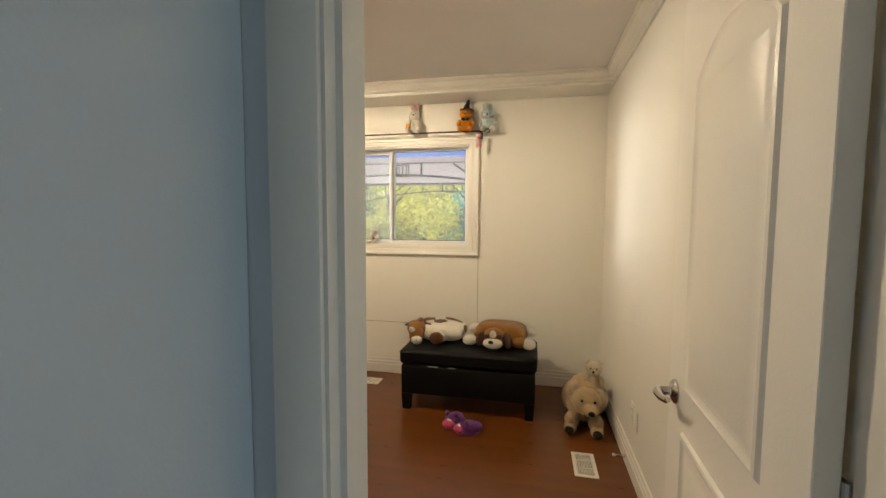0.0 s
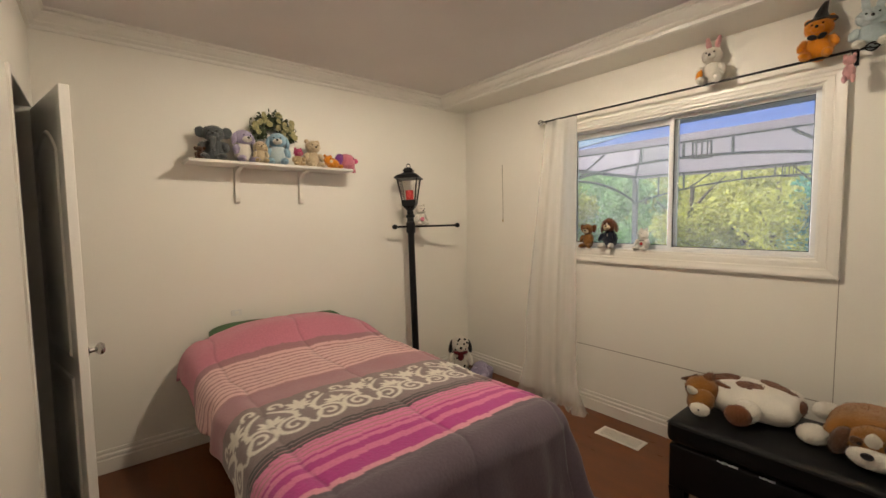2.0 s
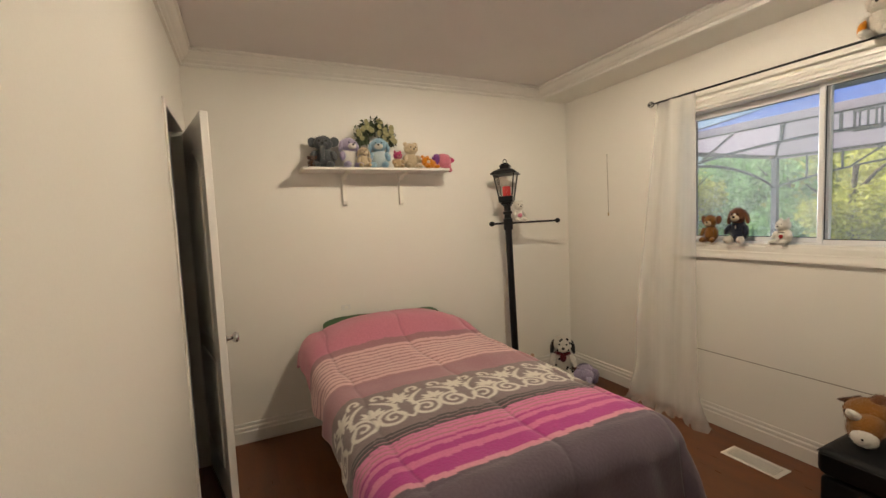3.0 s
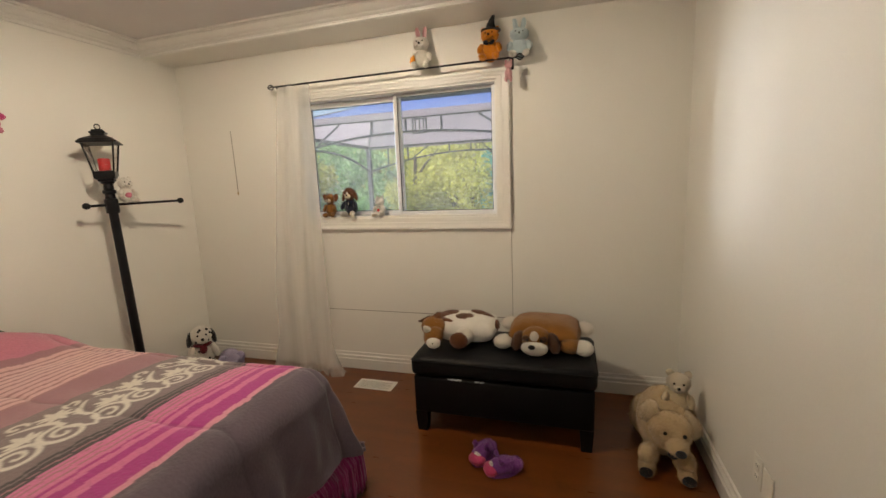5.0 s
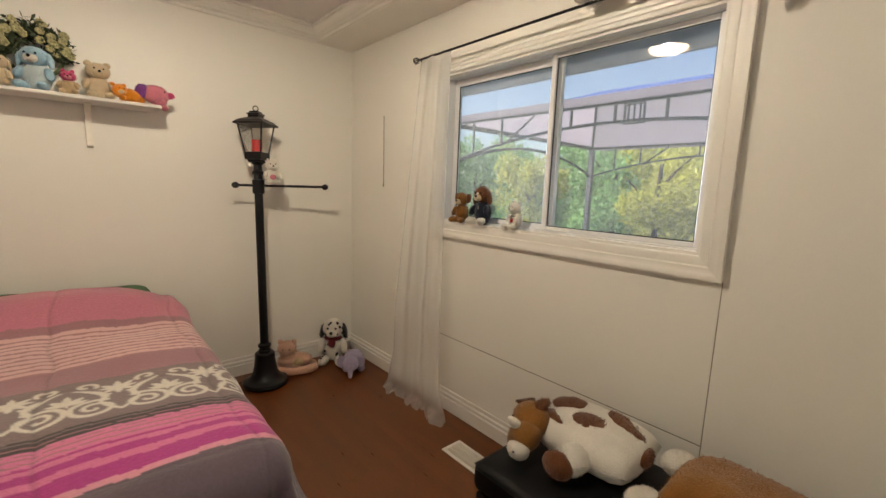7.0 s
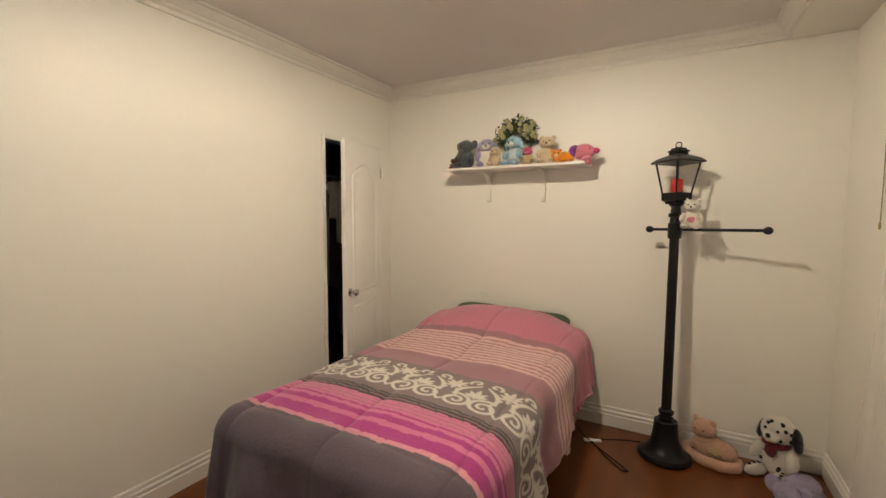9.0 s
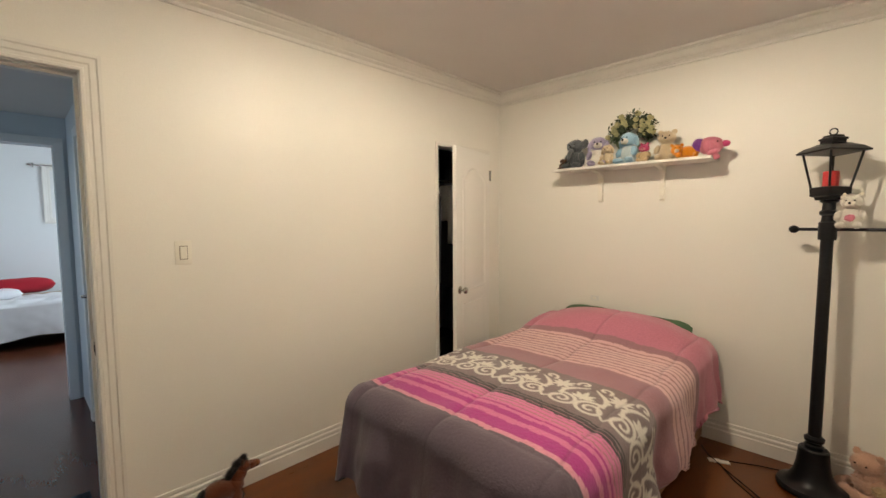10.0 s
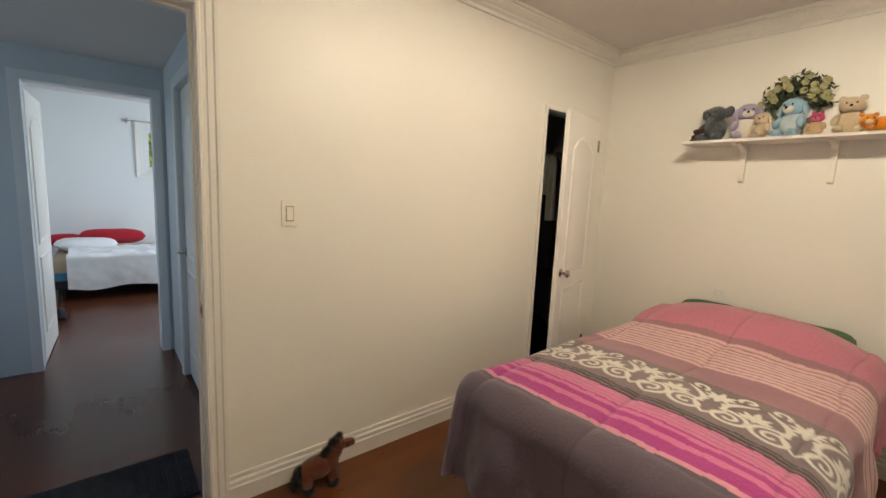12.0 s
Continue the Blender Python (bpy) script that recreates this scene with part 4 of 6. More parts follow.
def sheer():
    m, nt, b = shader("sheer_white_voile")
    n, l = nt.nodes, nt.links
    b.inputs["Base Color"].default_value = (0.88, 0.86, 0.82, 1)
    b.inputs["Roughness"].default_value = 0.9
    b.inputs["Transmission Weight"].default_value = 0.0
    tr = n.new("ShaderNodeBsdfTransparent")
    tl = n.new("ShaderNodeBsdfTranslucent")
    tl.inputs[0].default_value = (0.8, 0.78, 0.75, 1)
    mx, mx2 = n.new("ShaderNodeMixShader"), n.new("ShaderNodeMixShader")
    mx.inputs[0].default_value = 0.30
    co = n.new("ShaderNodeTexCoord")
    nz = n.new("ShaderNodeTexNoise")
    nz.inputs["Scale"].default_value = 4
    mp = n.new("ShaderNodeMapping")
    mp.inputs["Scale"].default_value = (5, 5, 0.08)
    l.new(co.outputs["Object"], mp.inputs[0])
    l.new(mp.outputs[0], nz.inputs["Vector"])
    mr = n.new("ShaderNodeMapRange")
    mr.inputs[3].default_value, mr.inputs[4].default_value = 0.26, 0.40
    l.new(nz.outputs[0], mr.inputs[0])
    l.new(b.outputs[0], mx.inputs[1])
    l.new(tl.outputs[0], mx.inputs[2])
    l.new(mr.outputs[0], mx2.inputs[0])
    l.new(tr.outputs[0], mx2.inputs[1])
    l.new(mx.outputs[0], mx2.inputs[2])
    l.new(mx2.outputs[0], n["Material Output"].inputs[0])
    return m


VOILE = sheer()


def curtain():
    nz_, nw = 110, 150
    bm = bmesh.new()
    rows = []
    for i in range(nz_ + 1):
        t = i / nz_
        length = 2.214 * t
        z = 2.200 - length
        pool = max(0.0, 0.035 - z) if z < 0.035 else 0.0
        e = max(0.0, (t - 0.86) / 0.14)
        xr = -1.800 + 0.045 * t + 0.110 * e ** 2
        xl = -2.078 - 0.16 * min(1, t / 0.7) - 0.08 * e
        half, cx = (xr - xl) / 2, (xr + xl) / 2
        row = []
        for k in range(nw + 1):
            u = 2 * k / nw - 1
            amp = 0.006 + 0.012 * min(1, t * 2)
            y = 3.552 + amp * (math.sin(u * 9 + 0.8 * math.sin(t * 3)) * 0.6 + 0.5 * math.sin(u * 5 + 2 * t)) - 0.05 * t
            x = cx + u * half 
            zz = z
            if z < 0.05:
                f = (0.05 - z) / 0.064
                y -= 0.05 * f * (0.5 + 0.5 * math.sin(u * 9 + 1)) + 0.02 * f
                zz = 0.05 - 0.045 * f + 0.028 * math.sin(u * 21) * f * f + 0.012 * math.sin(u * 47) * f
                x += 0.015 * f * math.sin(u * 15)
            row.append(bm.verts.new((x, min(y, 3.600), max(0.004, zz))))
        rows.append(row)
    for a, b in zip(rows, rows[1:]):
        for k in range(nw):
            bm.faces.new((a[k], a[k + 1], b[k + 1], b[k]))
    return tagged(part("sheer_curtain", bm, VOILE, None, "", 180), "sheer white floor-length curtain gathered on the rod", "curtain")


curtain()

# pull cord on the wall
cord = thing("pull_cord", (-2.605, YN, 1.42), "thin pull cord hanging on the wall", "cord")
cb = bmesh.new()
tube(cb, [(-0.008, -0.004, 0.50), (-0.004, -0.007, 0.40), (0, -0.006, 0.20), (0.001, -0.006, 0.02)], 0.0025, 6)
part("cord", cb, CORDM, cord, "", 60)
part("tassel", lathe(bmesh.new(), [(0.001, 0.028), (0.004, 0.022), (0.0055, 0.004), (0.003, -0.006)], 10, (0.001, -0.007, 0)), BRASS, cord, "", 60)
part("hook", cyl(bmesh.new(), (-0.008, 0.0, 0.50), (-0.008, -0.008, 0.50), 0.003, seg=8), CHROME, cord)

# ---- wall plates, vents ----
sw = thing("light_switch", (-0.530, YS, 1.300), "cream rocker light switch on the wall", "light switch")
part("plate", boxed(-0.036, 0.036, 0.0, 0.006, -0.058, 0.058, bev=0.002, seg=2), CREAM, sw, "", 30)
# darker colour draws the shadow line round the rocker
part("frame", boxed(-0.018, 0.018, 0.0055, 0.0075, -0.034, 0.034, bev=0.0008), CORDM, sw)
part("rocker", boxed(-0.0145, 0.0145, 0.007, 0.0115, -0.030, 0.030, bev=0.002), CREAM, sw)
for z in (-0.048, 0.048):
    part("screw", cyl(bmesh.new(), (0, 0.0055, z), (0, 0.0068, z), 0.003, seg=10), CREAM, sw)


def outlet(at, rz, label):
    o = thing("wall_outlet", at, label, "outlet", "wall outlets", rz)
    part("plate", boxed(-0.036, 0.036, 0.0, 0.006, -0.058, 0.058, bev=0.002, seg=2), CREAM, o, "", 30)
    for z in (-0.021, 0.021):
        r = part("receptacle", boxed(-0.017, 0.017, 0.0055, 0.0085, z - 0.014, z + 0.014, bev=0.002), CREAM, o)
        for x in (-0.006, 0.006):
            part("slot", boxed(x - 0.001, x + 0.001, 0.0084, 0.009, z - 0.003, z + 0.006), DARKM, r)
    return o


outlet((XE, 2.45, 0.35), 90, "cream wall outlet with an open cover plate")
plate = thing("cover_plate", (XE - 0.004, 2.36, 0.345), "cream blank cover plate beside the outlet", "cover plate", rz=90)
part("plate", boxed(-0.036, 0.036, 0.0, 0.006, -0.058, 0.058, bev=0.002, seg=2), CREAM, plate, "", 30)
wp = thing("wall_plate", (XW, 1.515, 0.835), "small white wall jack above the pillows", "wall jack", rz=-90)
part("plate", boxed(-0.034, 0.034, 0.0, 0.006, -0.02, 0.02, bev=0.002), WHITEP, wp)
part("jack", boxed(-0.012, 0.012, 0.0058, 0.010, -0.008, 0.008, bev=0.001), CREAM, wp)
stop = thing("door_stop", (XE - 0.017, 2.50, 0.062), "spring door stop on the baseboard", "door stop", rz=90)
sp = bmesh.new()
tube(sp, [(0.008 * math.cos(a), 0.004 + 0.0011 * a, 0.008 * math.sin(a)) for a in [i * 0.5 for i in range(110)]], 0.0014, 5)
part("spring", sp, CHROME, stop, "", 60)
part("tip", cyl(bmesh.new(), (0, 0.063, 0), (0, 0.078, 0), 0.009, 0.008, 14), WHITEP, stop)


def floor_vent(at, w, d, nx, label, rz=0.0):
    v = thing("floor_vent", at, label, "floor vent", "floor vents", rz)
    bm = bmesh.new()
    f = 0.019
    for a in ((-w / 2, -w / 2 + f, -d / 2, d / 2), (w / 2 - f, w / 2, -d / 2, d / 2), (-w / 2 + f, w / 2 - f, -d / 2, -d / 2 + f), (-w / 2 + f, w / 2 - f, d / 2 - f, d / 2)):
        box(bm, *a, 0.0, 0.006, 0.0015)
    part("frame", bm, TRIM, v, "white enamelled rim")
    part("duct", boxed(-w / 2 + 0.01, w / 2 - 0.01, -d / 2 + 0.01, d / 2 - 0.01, 0.0002, 0.0012), DARKM, v)
    step = (w - 2 * f) / nx
    for i in range(nx):
        x = -w / 2 + f + (i + 0.5) * step
        part("louvre", boxed(x - step * 0.24, x + step * 0.24, -d / 2 + f - 0.001, d / 2 - f + 0.001, 0.0015, 0.0048), CREAM, v)
    for y in (-d / 6 + 0.002, d / 6 - 0.002):
        part("crossbar", boxed(-w / 2 + f, w / 2 - f, y - 0.003, y + 0.003, 0.0049, 0.0055), TRIM, v)
    return v


floor_vent((-1.356, 3.396, 0.0), 0.295, 0.135, 26, "white slotted floor vent below the window")
floor_vent((0.417, 2.458, 0.0), 0.132, 0.252, 11, "white floor vent beside the wall")

# cable and paper by the bed
cab = thing("power_cable", (0, 0, 0), "dark power cable lying on the floor", "cable")
cbm = bmesh.new()
tube(cbm, [(-2.95, 2.30, 0.006), (-2.85, 2.36, 0.006), (-2.74, 2.47, 0.006), (-2.62, 2.60, 0.006), (-2.56, 2.66, 0.006), (-2.55, 2.63, 0.006), (-2.66, 2.52, 0.006), (-2.80, 2.42, 0.006)], 0.0035, 6)
tube(cbm, [(-2.84, 2.42, 0.006), (-2.87, 2.50, 0.006), (-2.92, 2.60, 0.006), (-2.95, 2.70, 0.006)], 0.0035, 6)
part("cord", cbm, BLACKIRON, cab, "", 60)
pap = thing("paper_scrap", (-2.82, 2.42, 0.001), "small white paper tag on the floor", "paper", rz=25)
part("sheet", boxed(-0.022, 0.022, -0.055, 0.055, 0.0, 0.006, bev=0.002), WHITEP, pap)

# ---- plush toys ----
F_WHITE = fur("white_plush", (0.74, 0.70, 0.62), 0.06)
F_CREAM = fur("cream_plush", (0.62, 0.50, 0.33), 0.08)
F_TAN = fur("tan_plush", (0.56, 0.41, 0.23), 0.14)
F_BROWN = fur("golden_brown_plush", (0.27, 0.115, 0.022), 0.14)
F_DARKB = fur("dark_brown_plush", (0.085, 0.036, 0.016), 0.14)
F_CHEST = fur("chestnut_plush", (0.17, 0.060, 0.022), 0.14)
F_BLACK = fur("black_plush", (0.012, 0.010, 0.010), 0.2)
F_ORANGE = fur("orange_plush", (0.74, 0.27, 0.015), 0.10)
F_GREY = fur("grey_plush", (0.10, 0.11, 0.115), 0.14)
F_LAV = fur("lavender_plush", (0.42, 0.37, 0.52), 0.10)
F_SKY = fur("sky_blue_plush", (0.32, 0.50, 0.62), 0.10)
F_PALEB = fur("pale_blue_plush", (0.55, 0.64, 0.66), 0.08)
F_PINK = fur("pink_plush", (0.62, 0.20, 0.26), 0.10)
F_HOT = fur("hot_pink_plush", (0.55, 0.06, 0.17), 0.12)
F_PEACH = fur("peach_plush", (0.62, 0.38, 0.27), 0.08)
F_PURPLE = fur("purple_plush", (0.21, 0.055, 0.27), 0.12)
NAVY = fur("navy_knit", (0.014, 0.018, 0.035), 0.12)
GLOSSB = paint("glossy_black_bead", (0.008, 0.008, 0.008), 0.12, var=0.0, bump=0)
F_RED = fur("red_felt", (0.42, 0.03, 0.03), 0.1)
F_PINKSKIN = fur("pale_pink_felt", (0.66, 0.36, 0.36), 0.08)
F_GREENF = fur("muted_green_felt", (0.10, 0.13, 0.06), 0.12)
rng_f = np.random.RandomState(21)


def furry(bm, amp=0.003, hair=0.007, dens=42000, width=0.0011):
    """Roughens a smooth form and grows short pile on it."""
    bmesh.ops.recalc_face_normals(bm, faces=bm.faces)
    bm.normal_update()
    for v in bm.verts:
        v.co += v.normal * amp * (noise.noise(v.co * 55) + 0.6 * noise.noise(v.co * 120))
    bm.normal_update()
    if hair:
        faces = list(bm.faces)
        areas = np.array([f.calc_area() for f in faces])
        n = int(min(3200, max(60, areas.sum() * dens)))
        pick = rng_f.choice(len(faces), n, p=areas / areas.sum())
        for k in pick:
            f = faces[k]
            w = rng_f.dirichlet(np.ones(len(f.verts)))
            p = Vector((0, 0, 0))
            for wi, v in zip(w, f.verts):
                p += v.co * float(wi)
            nrm = f.normal
            side = nrm.cross(Vector(rng_f.normal(size=3))).normalized()
            tip = p + (nrm + side * 0.9 * rng_f.uniform(0.2, 1.0) + Vector((0, 0, -0.35))).normalized() * hair * rng_f.uniform(0.6, 1.3)
            s2 = nrm.cross(side).normalized() * width
            a, b, c = bm.verts.new(p - s2), bm.verts.new(p + s2), bm.verts.new(tip)
            bm.faces.new((a, b, c))
    return bm


def lump(name, material, parent, shapes, label="", hair=0.006, amp=0.0025, u=22, v=14):
    """One soft part from one or more (centre, radii, turn) ellipsoids."""
    bm = bmesh.new()
    for sh in shapes:
        c, r = sh[0], sh[1]
        ell(bm, c, r, sh[2] if len(sh) > 2 else (0, 0, 0), u, v)
    furry(bm, amp, hair)
    for f in bm.faces:
        f.smooth = True
    me = bpy.data.meshes.new(name)
    bm.to_mesh(me)
    bm.free()
    return link(name, me, material, parent, label)


def bead(name, parent, c, r, material=None):
    return part(name, ell(bmesh.new(), c, (r, r * 0.8, r), u=10, v=7), material or GLOSSB, parent, "", 180)


def sitting(name, at, h, label, category, coat, head=None, muzzle=None, ears="round", ear_mat=None, arm=None, leg=None, pad=None, rz=0.0, wide=1.0, group="plush toys", body=None, tilt=0.0, nose=True):
    """A plush animal sitting up, h high, facing -y before the turn."""
    t = thing(name, at, label, category, group, rz)
    k = h
    W = wide
    hm, mm, em = head or coat, muzzle or head or coat, ear_mat or head or coat
    am, lm = arm or coat, leg or coat
    hair = 0.018 * h ** 0.5 * 0.7 if h > 0.3 else 0.007

    def sc(c, r, rot=(0, 0, 0)):
        return ((c[0] * k * W, c[1] * k, c[2] * k), (r[0] * k * W, r[1] * k, r[2] * k), rot)
    lump("body", body or coat, t, [sc((0, 0, 0.30), (0.235, 0.20, 0.30))], "", hair)
    lump("head", hm, t, [sc((tilt * 0.1, -0.05, 0.72), (0.225, 0.20, 0.205))], "", hair)
    lump("muzzle", mm, t, [sc((tilt * 0.1, -0.21, 0.66), (0.115, 0.10, 0.085))], "", hair * 0.6)
    es = {"round": ((0.17, 0.0, 0.90), (0.075, 0.04, 0.08), (0, 0, 0)), "long": ((0.10, 0.02, 1.04), (0.06, 0.035, 0.20), (0, 10, 0)), "flop": ((0.235, -0.03, 0.66), (0.055, 0.09, 0.17), (0, -12, 0)),
          "big": ((0.26, 0.02, 0.76), (0.11, 0.04, 0.15), (0, 15, 0)), "point": ((0.13, 0.0, 0.92), (0.06, 0.035, 0.09), (0, 15, 0))}[ears]
    for sx in (-1, 1):
        c, r, ro = es
        lump("ear", em, t, [sc((sx * c[0], c[1], c[2]), r, (0, sx * ro[1], 0))], "", hair * 0.6)
        lump("arm", am, t, [sc((sx * 0.235, -0.12, 0.36), (0.075, 0.10, 0.155), (-25, sx * -18, 0))], "", hair * 0.8)
        lump("leg", lm, t, [sc((sx * 0.165, -0.25, 0.095), (0.09, 0.19, 0.09), (0, 0, sx * 12))], "", hair * 0.8)
        if pad:
            lump("paw_pad", pad, t, [sc((sx * 0.20, -0.43, 0.10), (0.065, 0.02, 0.065), (0, 0, sx * 12))], "", 0)
        bead("eye", t, ((sx * 0.085 + tilt * 0.1) * k * W, -0.232 * k, 0.765 * k), 0.022 * k)
    if nose:
        bead("nose", t, (tilt * 0.1 * k, -0.305 * k, 0.69 * k), 0.034 * k)
    return t


# pillow-shaped horse on the ottoman
OT = 0.474
cow = thing("plush_pillow_horse", (-0.635, 3.265, OT), "white and brown folded plush horse pillow on the ottoman", "plush toy", "plush pillows on the ottoman", -8)
bm = cushion(bmesh.new(), (0.02, 0.02, 0.075), (0.42, 0.34, 0.17), (0, 0, 8), 22)
part("body", furry(bm, 0.004, 0.009), F_WHITE, cow, "white plush cushion body", 180)
for c, r, ro in (((0.02, -0.015, 0.150), (0.078, 0.058, 0.014), (8, 5, 30)), ((0.10, 0.10, 0.146), (0.095, 0.045, 0.014), (-8, 8, -15)), ((0.215, 0.06, 0.085), (0.018, 0.060, 0.035), (0, 0, 10)), ((-0.14, 0.05, 0.142), (0.075, 0.060, 0.014), (0, -10, 20))):
    lump("patch", F_CHEST, cow, [(c, r, ro)], "brown plush patch", 0.008)
lump("head", F_BROWN, cow, [((-0.170, -0.145, 0.108), (0.086, 0.078, 0.070), (20, 0, 0)), ((-0.140, -0.215, 0.070), (0.066, 0.074, 0.056), (42, 0, -15))], "golden-brown head", 0.008)
lump("blaze", F_WHITE, cow, [((-0.168, -0.238, 0.112), (0.027, 0.020, 0.052), (46, 0, -10))], "white forehead blaze", 0.005)
lump("muzzle", F_WHITE, cow, [((-0.118, -0.268, 0.040), (0.048, 0.040, 0.036))], "white muzzle", 0.006)
for sx, cx in ((-1, -0.262), (1, -0.085)):
    er = bmesh.new()
    cyl(er, (cx - sx * 0.04, -0.09, 0.135), (cx + sx * 0.045, -0.115, 0.118 if sx < 0 else 0.15), 0.030, 0.003, 12)
    bmesh.ops.subdivide_edges(er, edges=er.edges[:], cuts=2, use_grid_fill=True)
    part("ear", furry(er, 0.002, 0.006), F_DARKB if sx < 0 else F_CHEST, cow, "pointed brown ear", 180)
lump("mane", F_CHEST, cow, [((-0.150, -0.120, 0.172), (0.026, 0.046, 0.020), (20, 0, 0))], "brown mane tuft", 0.010)
bead("eye", cow, (-0.222, -0.205, 0.110), 0.009)
bead("nostril", cow, (-0.105, -0.306, 0.048), 0.005)
lump("leg", F_WHITE, cow, [((0.060, -0.165, 0.070), (0.060, 0.080, 0.055))], "white foreleg", 0.008)
lump("hoof", F_CHEST, cow, [((0.050, -0.232, 0.062), (0.060, 0.032, 0.054), (0, 0, 12))], "round brown hoof", 0.007)

cow.scale = (0.90, 0.90, 0.88)

# saint-bernard style pillow
dog = thing("plush_pillow_dog", (-0.140, 3.245, OT), "brown and white plush dog pillow on the ottoman", "plush toy", "plush pillows on the ottoman", -3)
bm = cushion(bmesh.new(), (0, 0.03, 0.085), (0.44, 0.34, 0.20), (0, 0, 0), 22)
part("body", furry(bm, 0.004, 0.010), F_BROWN, dog, "golden-brown cushion body", 180)
lump("head", F_BROWN, dog, [((-0.035, -0.165, 0.098), (0.088, 0.075, 0.080))], "brown head", 0.008)
lump("blaze", F_WHITE, dog, [((-0.035, -0.225, 0.125), (0.026, 0.020, 0.050), (20, 0, 0))], "white forehead blaze", 0.006)
lump("muzzle", F_WHITE, dog, [((-0.035, -0.232, 0.055), (0.078, 0.045, 0.046))], "white muzzle", 0.007)
part("nose", ell(bmesh.new(), (-0.045, -0.276, 0.078), (0.021, 0.012, 0.016)), F_BLACK, dog, "black nose", 180)
for sx in (-1, 1):
    lump("ear", F_DARKB, dog, [((-0.035 + sx * 0.105, -0.175, 0.075), (0.036, 0.045, 0.072), (0, sx * -14, 0))], "dark floppy ear", 0.008)
    lump("eye_patch", F_DARKB, dog, [((-0.035 + sx * 0.048, -0.222, 0.115), (0.026, 0.016, 0.020))], "dark eye patch", 0.005)
    bead("eye", dog, (-0.035 + sx * 0.040, -0.240, 0.112), 0.008)
    for y_, z_ in ((-0.135, 0.045), (0.120, 0.085)):
        lump("paw", F_WHITE, dog, [((sx * 0.238, y_, z_), (0.056, 0.065, 0.046), (0, 0, sx * 20))], "white paw", 0.008)
lump("leg", F_BROWN, dog, [((0.165, -0.130, 0.050), (0.070, 0.060, 0.048))], "", 0.008)

dog.scale = (0.94, 0.90, 0.84)

# big tan dog in the corner, with a small cream bear on its back
big = thing("plush_dog", (0.475, 3.02, 0.0), "large tan plush dog lying on the floor by the wall", "plush toy", "", -8)
lump("body", F_TAN, big, [((0, 0.10, 0.165), (0.150, 0.24, 0.165), (6, 0, 0))], "", 0.016, 0.006, 30, 20)
lump("head", F_TAN, big, [((0.020, -0.13, 0.232), (0.108, 0.100, 0.098))], "", 0.014, 0.005)
lump("snout", F_TAN, big, [((0.045, -0.215, 0.205), (0.056, 0.070, 0.046), (18, 0, 12))], "", 0.010)
part("nose", ell(bmesh.new(), (0.060, -0.283, 0.196), (0.026, 0.018, 0.020)), F_BLACK, big, "black nose", 180)
for sx in (-1, 1):
    lump("ear", F_CREAM, big, [((0.020 + sx * 0.105, -0.07, 0.240 + (0.05 if sx < 0 else 0)), (0.045, 0.05, 0.065), (0, sx * -20, 0))], "", 0.014)
    lump("foreleg", F_TAN, big, [((0.005 + sx * 0.085, -0.14, 0.075), (0.048, 0.115, 0.060), (-22, 0, sx * 10)), ((0.005 + sx * 0.095, -0.215, 0.044), (0.042, 0.055, 0.042))], "", 0.012)
    lump("paw_pad", F_BLACK, big, [((0.005 + sx * 0.100, -0.264, 0.042), (0.034, 0.012, 0.030))], "black paw sole", 0.0)
    lump("haunch", F_TAN, big, [((sx * 0.095, 0.20, 0.12), (0.085, 0.14, 0.12))], "", 0.014)
    bead("eye", big, (0.035 + sx * 0.045, -0.218, 0.258), 0.011)
part("mouth", ell(bmesh.new(), (0.028, -0.252, 0.166), (0.026, 0.026, 0.010), (15, 0, 0)), F_BLACK, big, "dark open mouth", 180)
big.scale = (0.90, 0.92, 0.90)
sitting("plush_bear", (0.545, 3.085, 0.200), 0.245, "small cream plush bear resting on the larger dog", "plush toy", F_CREAM, ears="round", rz=-10, group="", head=fur("ivory_plush", (0.66, 0.58, 0.44), 0.06))

# slippers
for sx, sy, rz in ((-0.432, 2.770, -18), (-0.315, 2.685, -62)):
    sl = thing("slipper", (sx, sy, 0.0), "fluffy purple slipper with pink toe on the floor", "slipper", "pair of slippers", rz)
    lump("upper", F_PURPLE, sl, [((0, 0.0, 0.040), (0.048, 0.072, 0.040)), ((0.0, 0.055, 0.032), (0.046, 0.050, 0.032))], "fluffy purple upper", 0.009)
    lump("toe", F_HOT, sl, [((0, -0.062, 0.030), (0.046, 0.036, 0.028))], "bright pink toe", 0.006)
    lump("face_patch", F_WHITE, sl, [((0, -0.058, 0.056), (0.020, 0.016, 0.008), (25, 0, 0))], "pale face patch", 0.003)
    part("sole", lathe(bmesh.new(), [(0.01, 0.0), (0.050, 0.0), (0.052, 0.006), (0.048, 0.012), (0.01, 0.012)], 20), F_PURPLE, sl, "", 60).matrix_local = pose(0, 0.0, 0) @ Matrix.Diagonal((0.95, 1.75, 1, 1))
    for ex in (-1, 1):
        lump("ear", F_PURPLE, sl, [((ex * 0.034, -0.020, 0.082), (0.014, 0.010, 0.020))], "", 0.006)

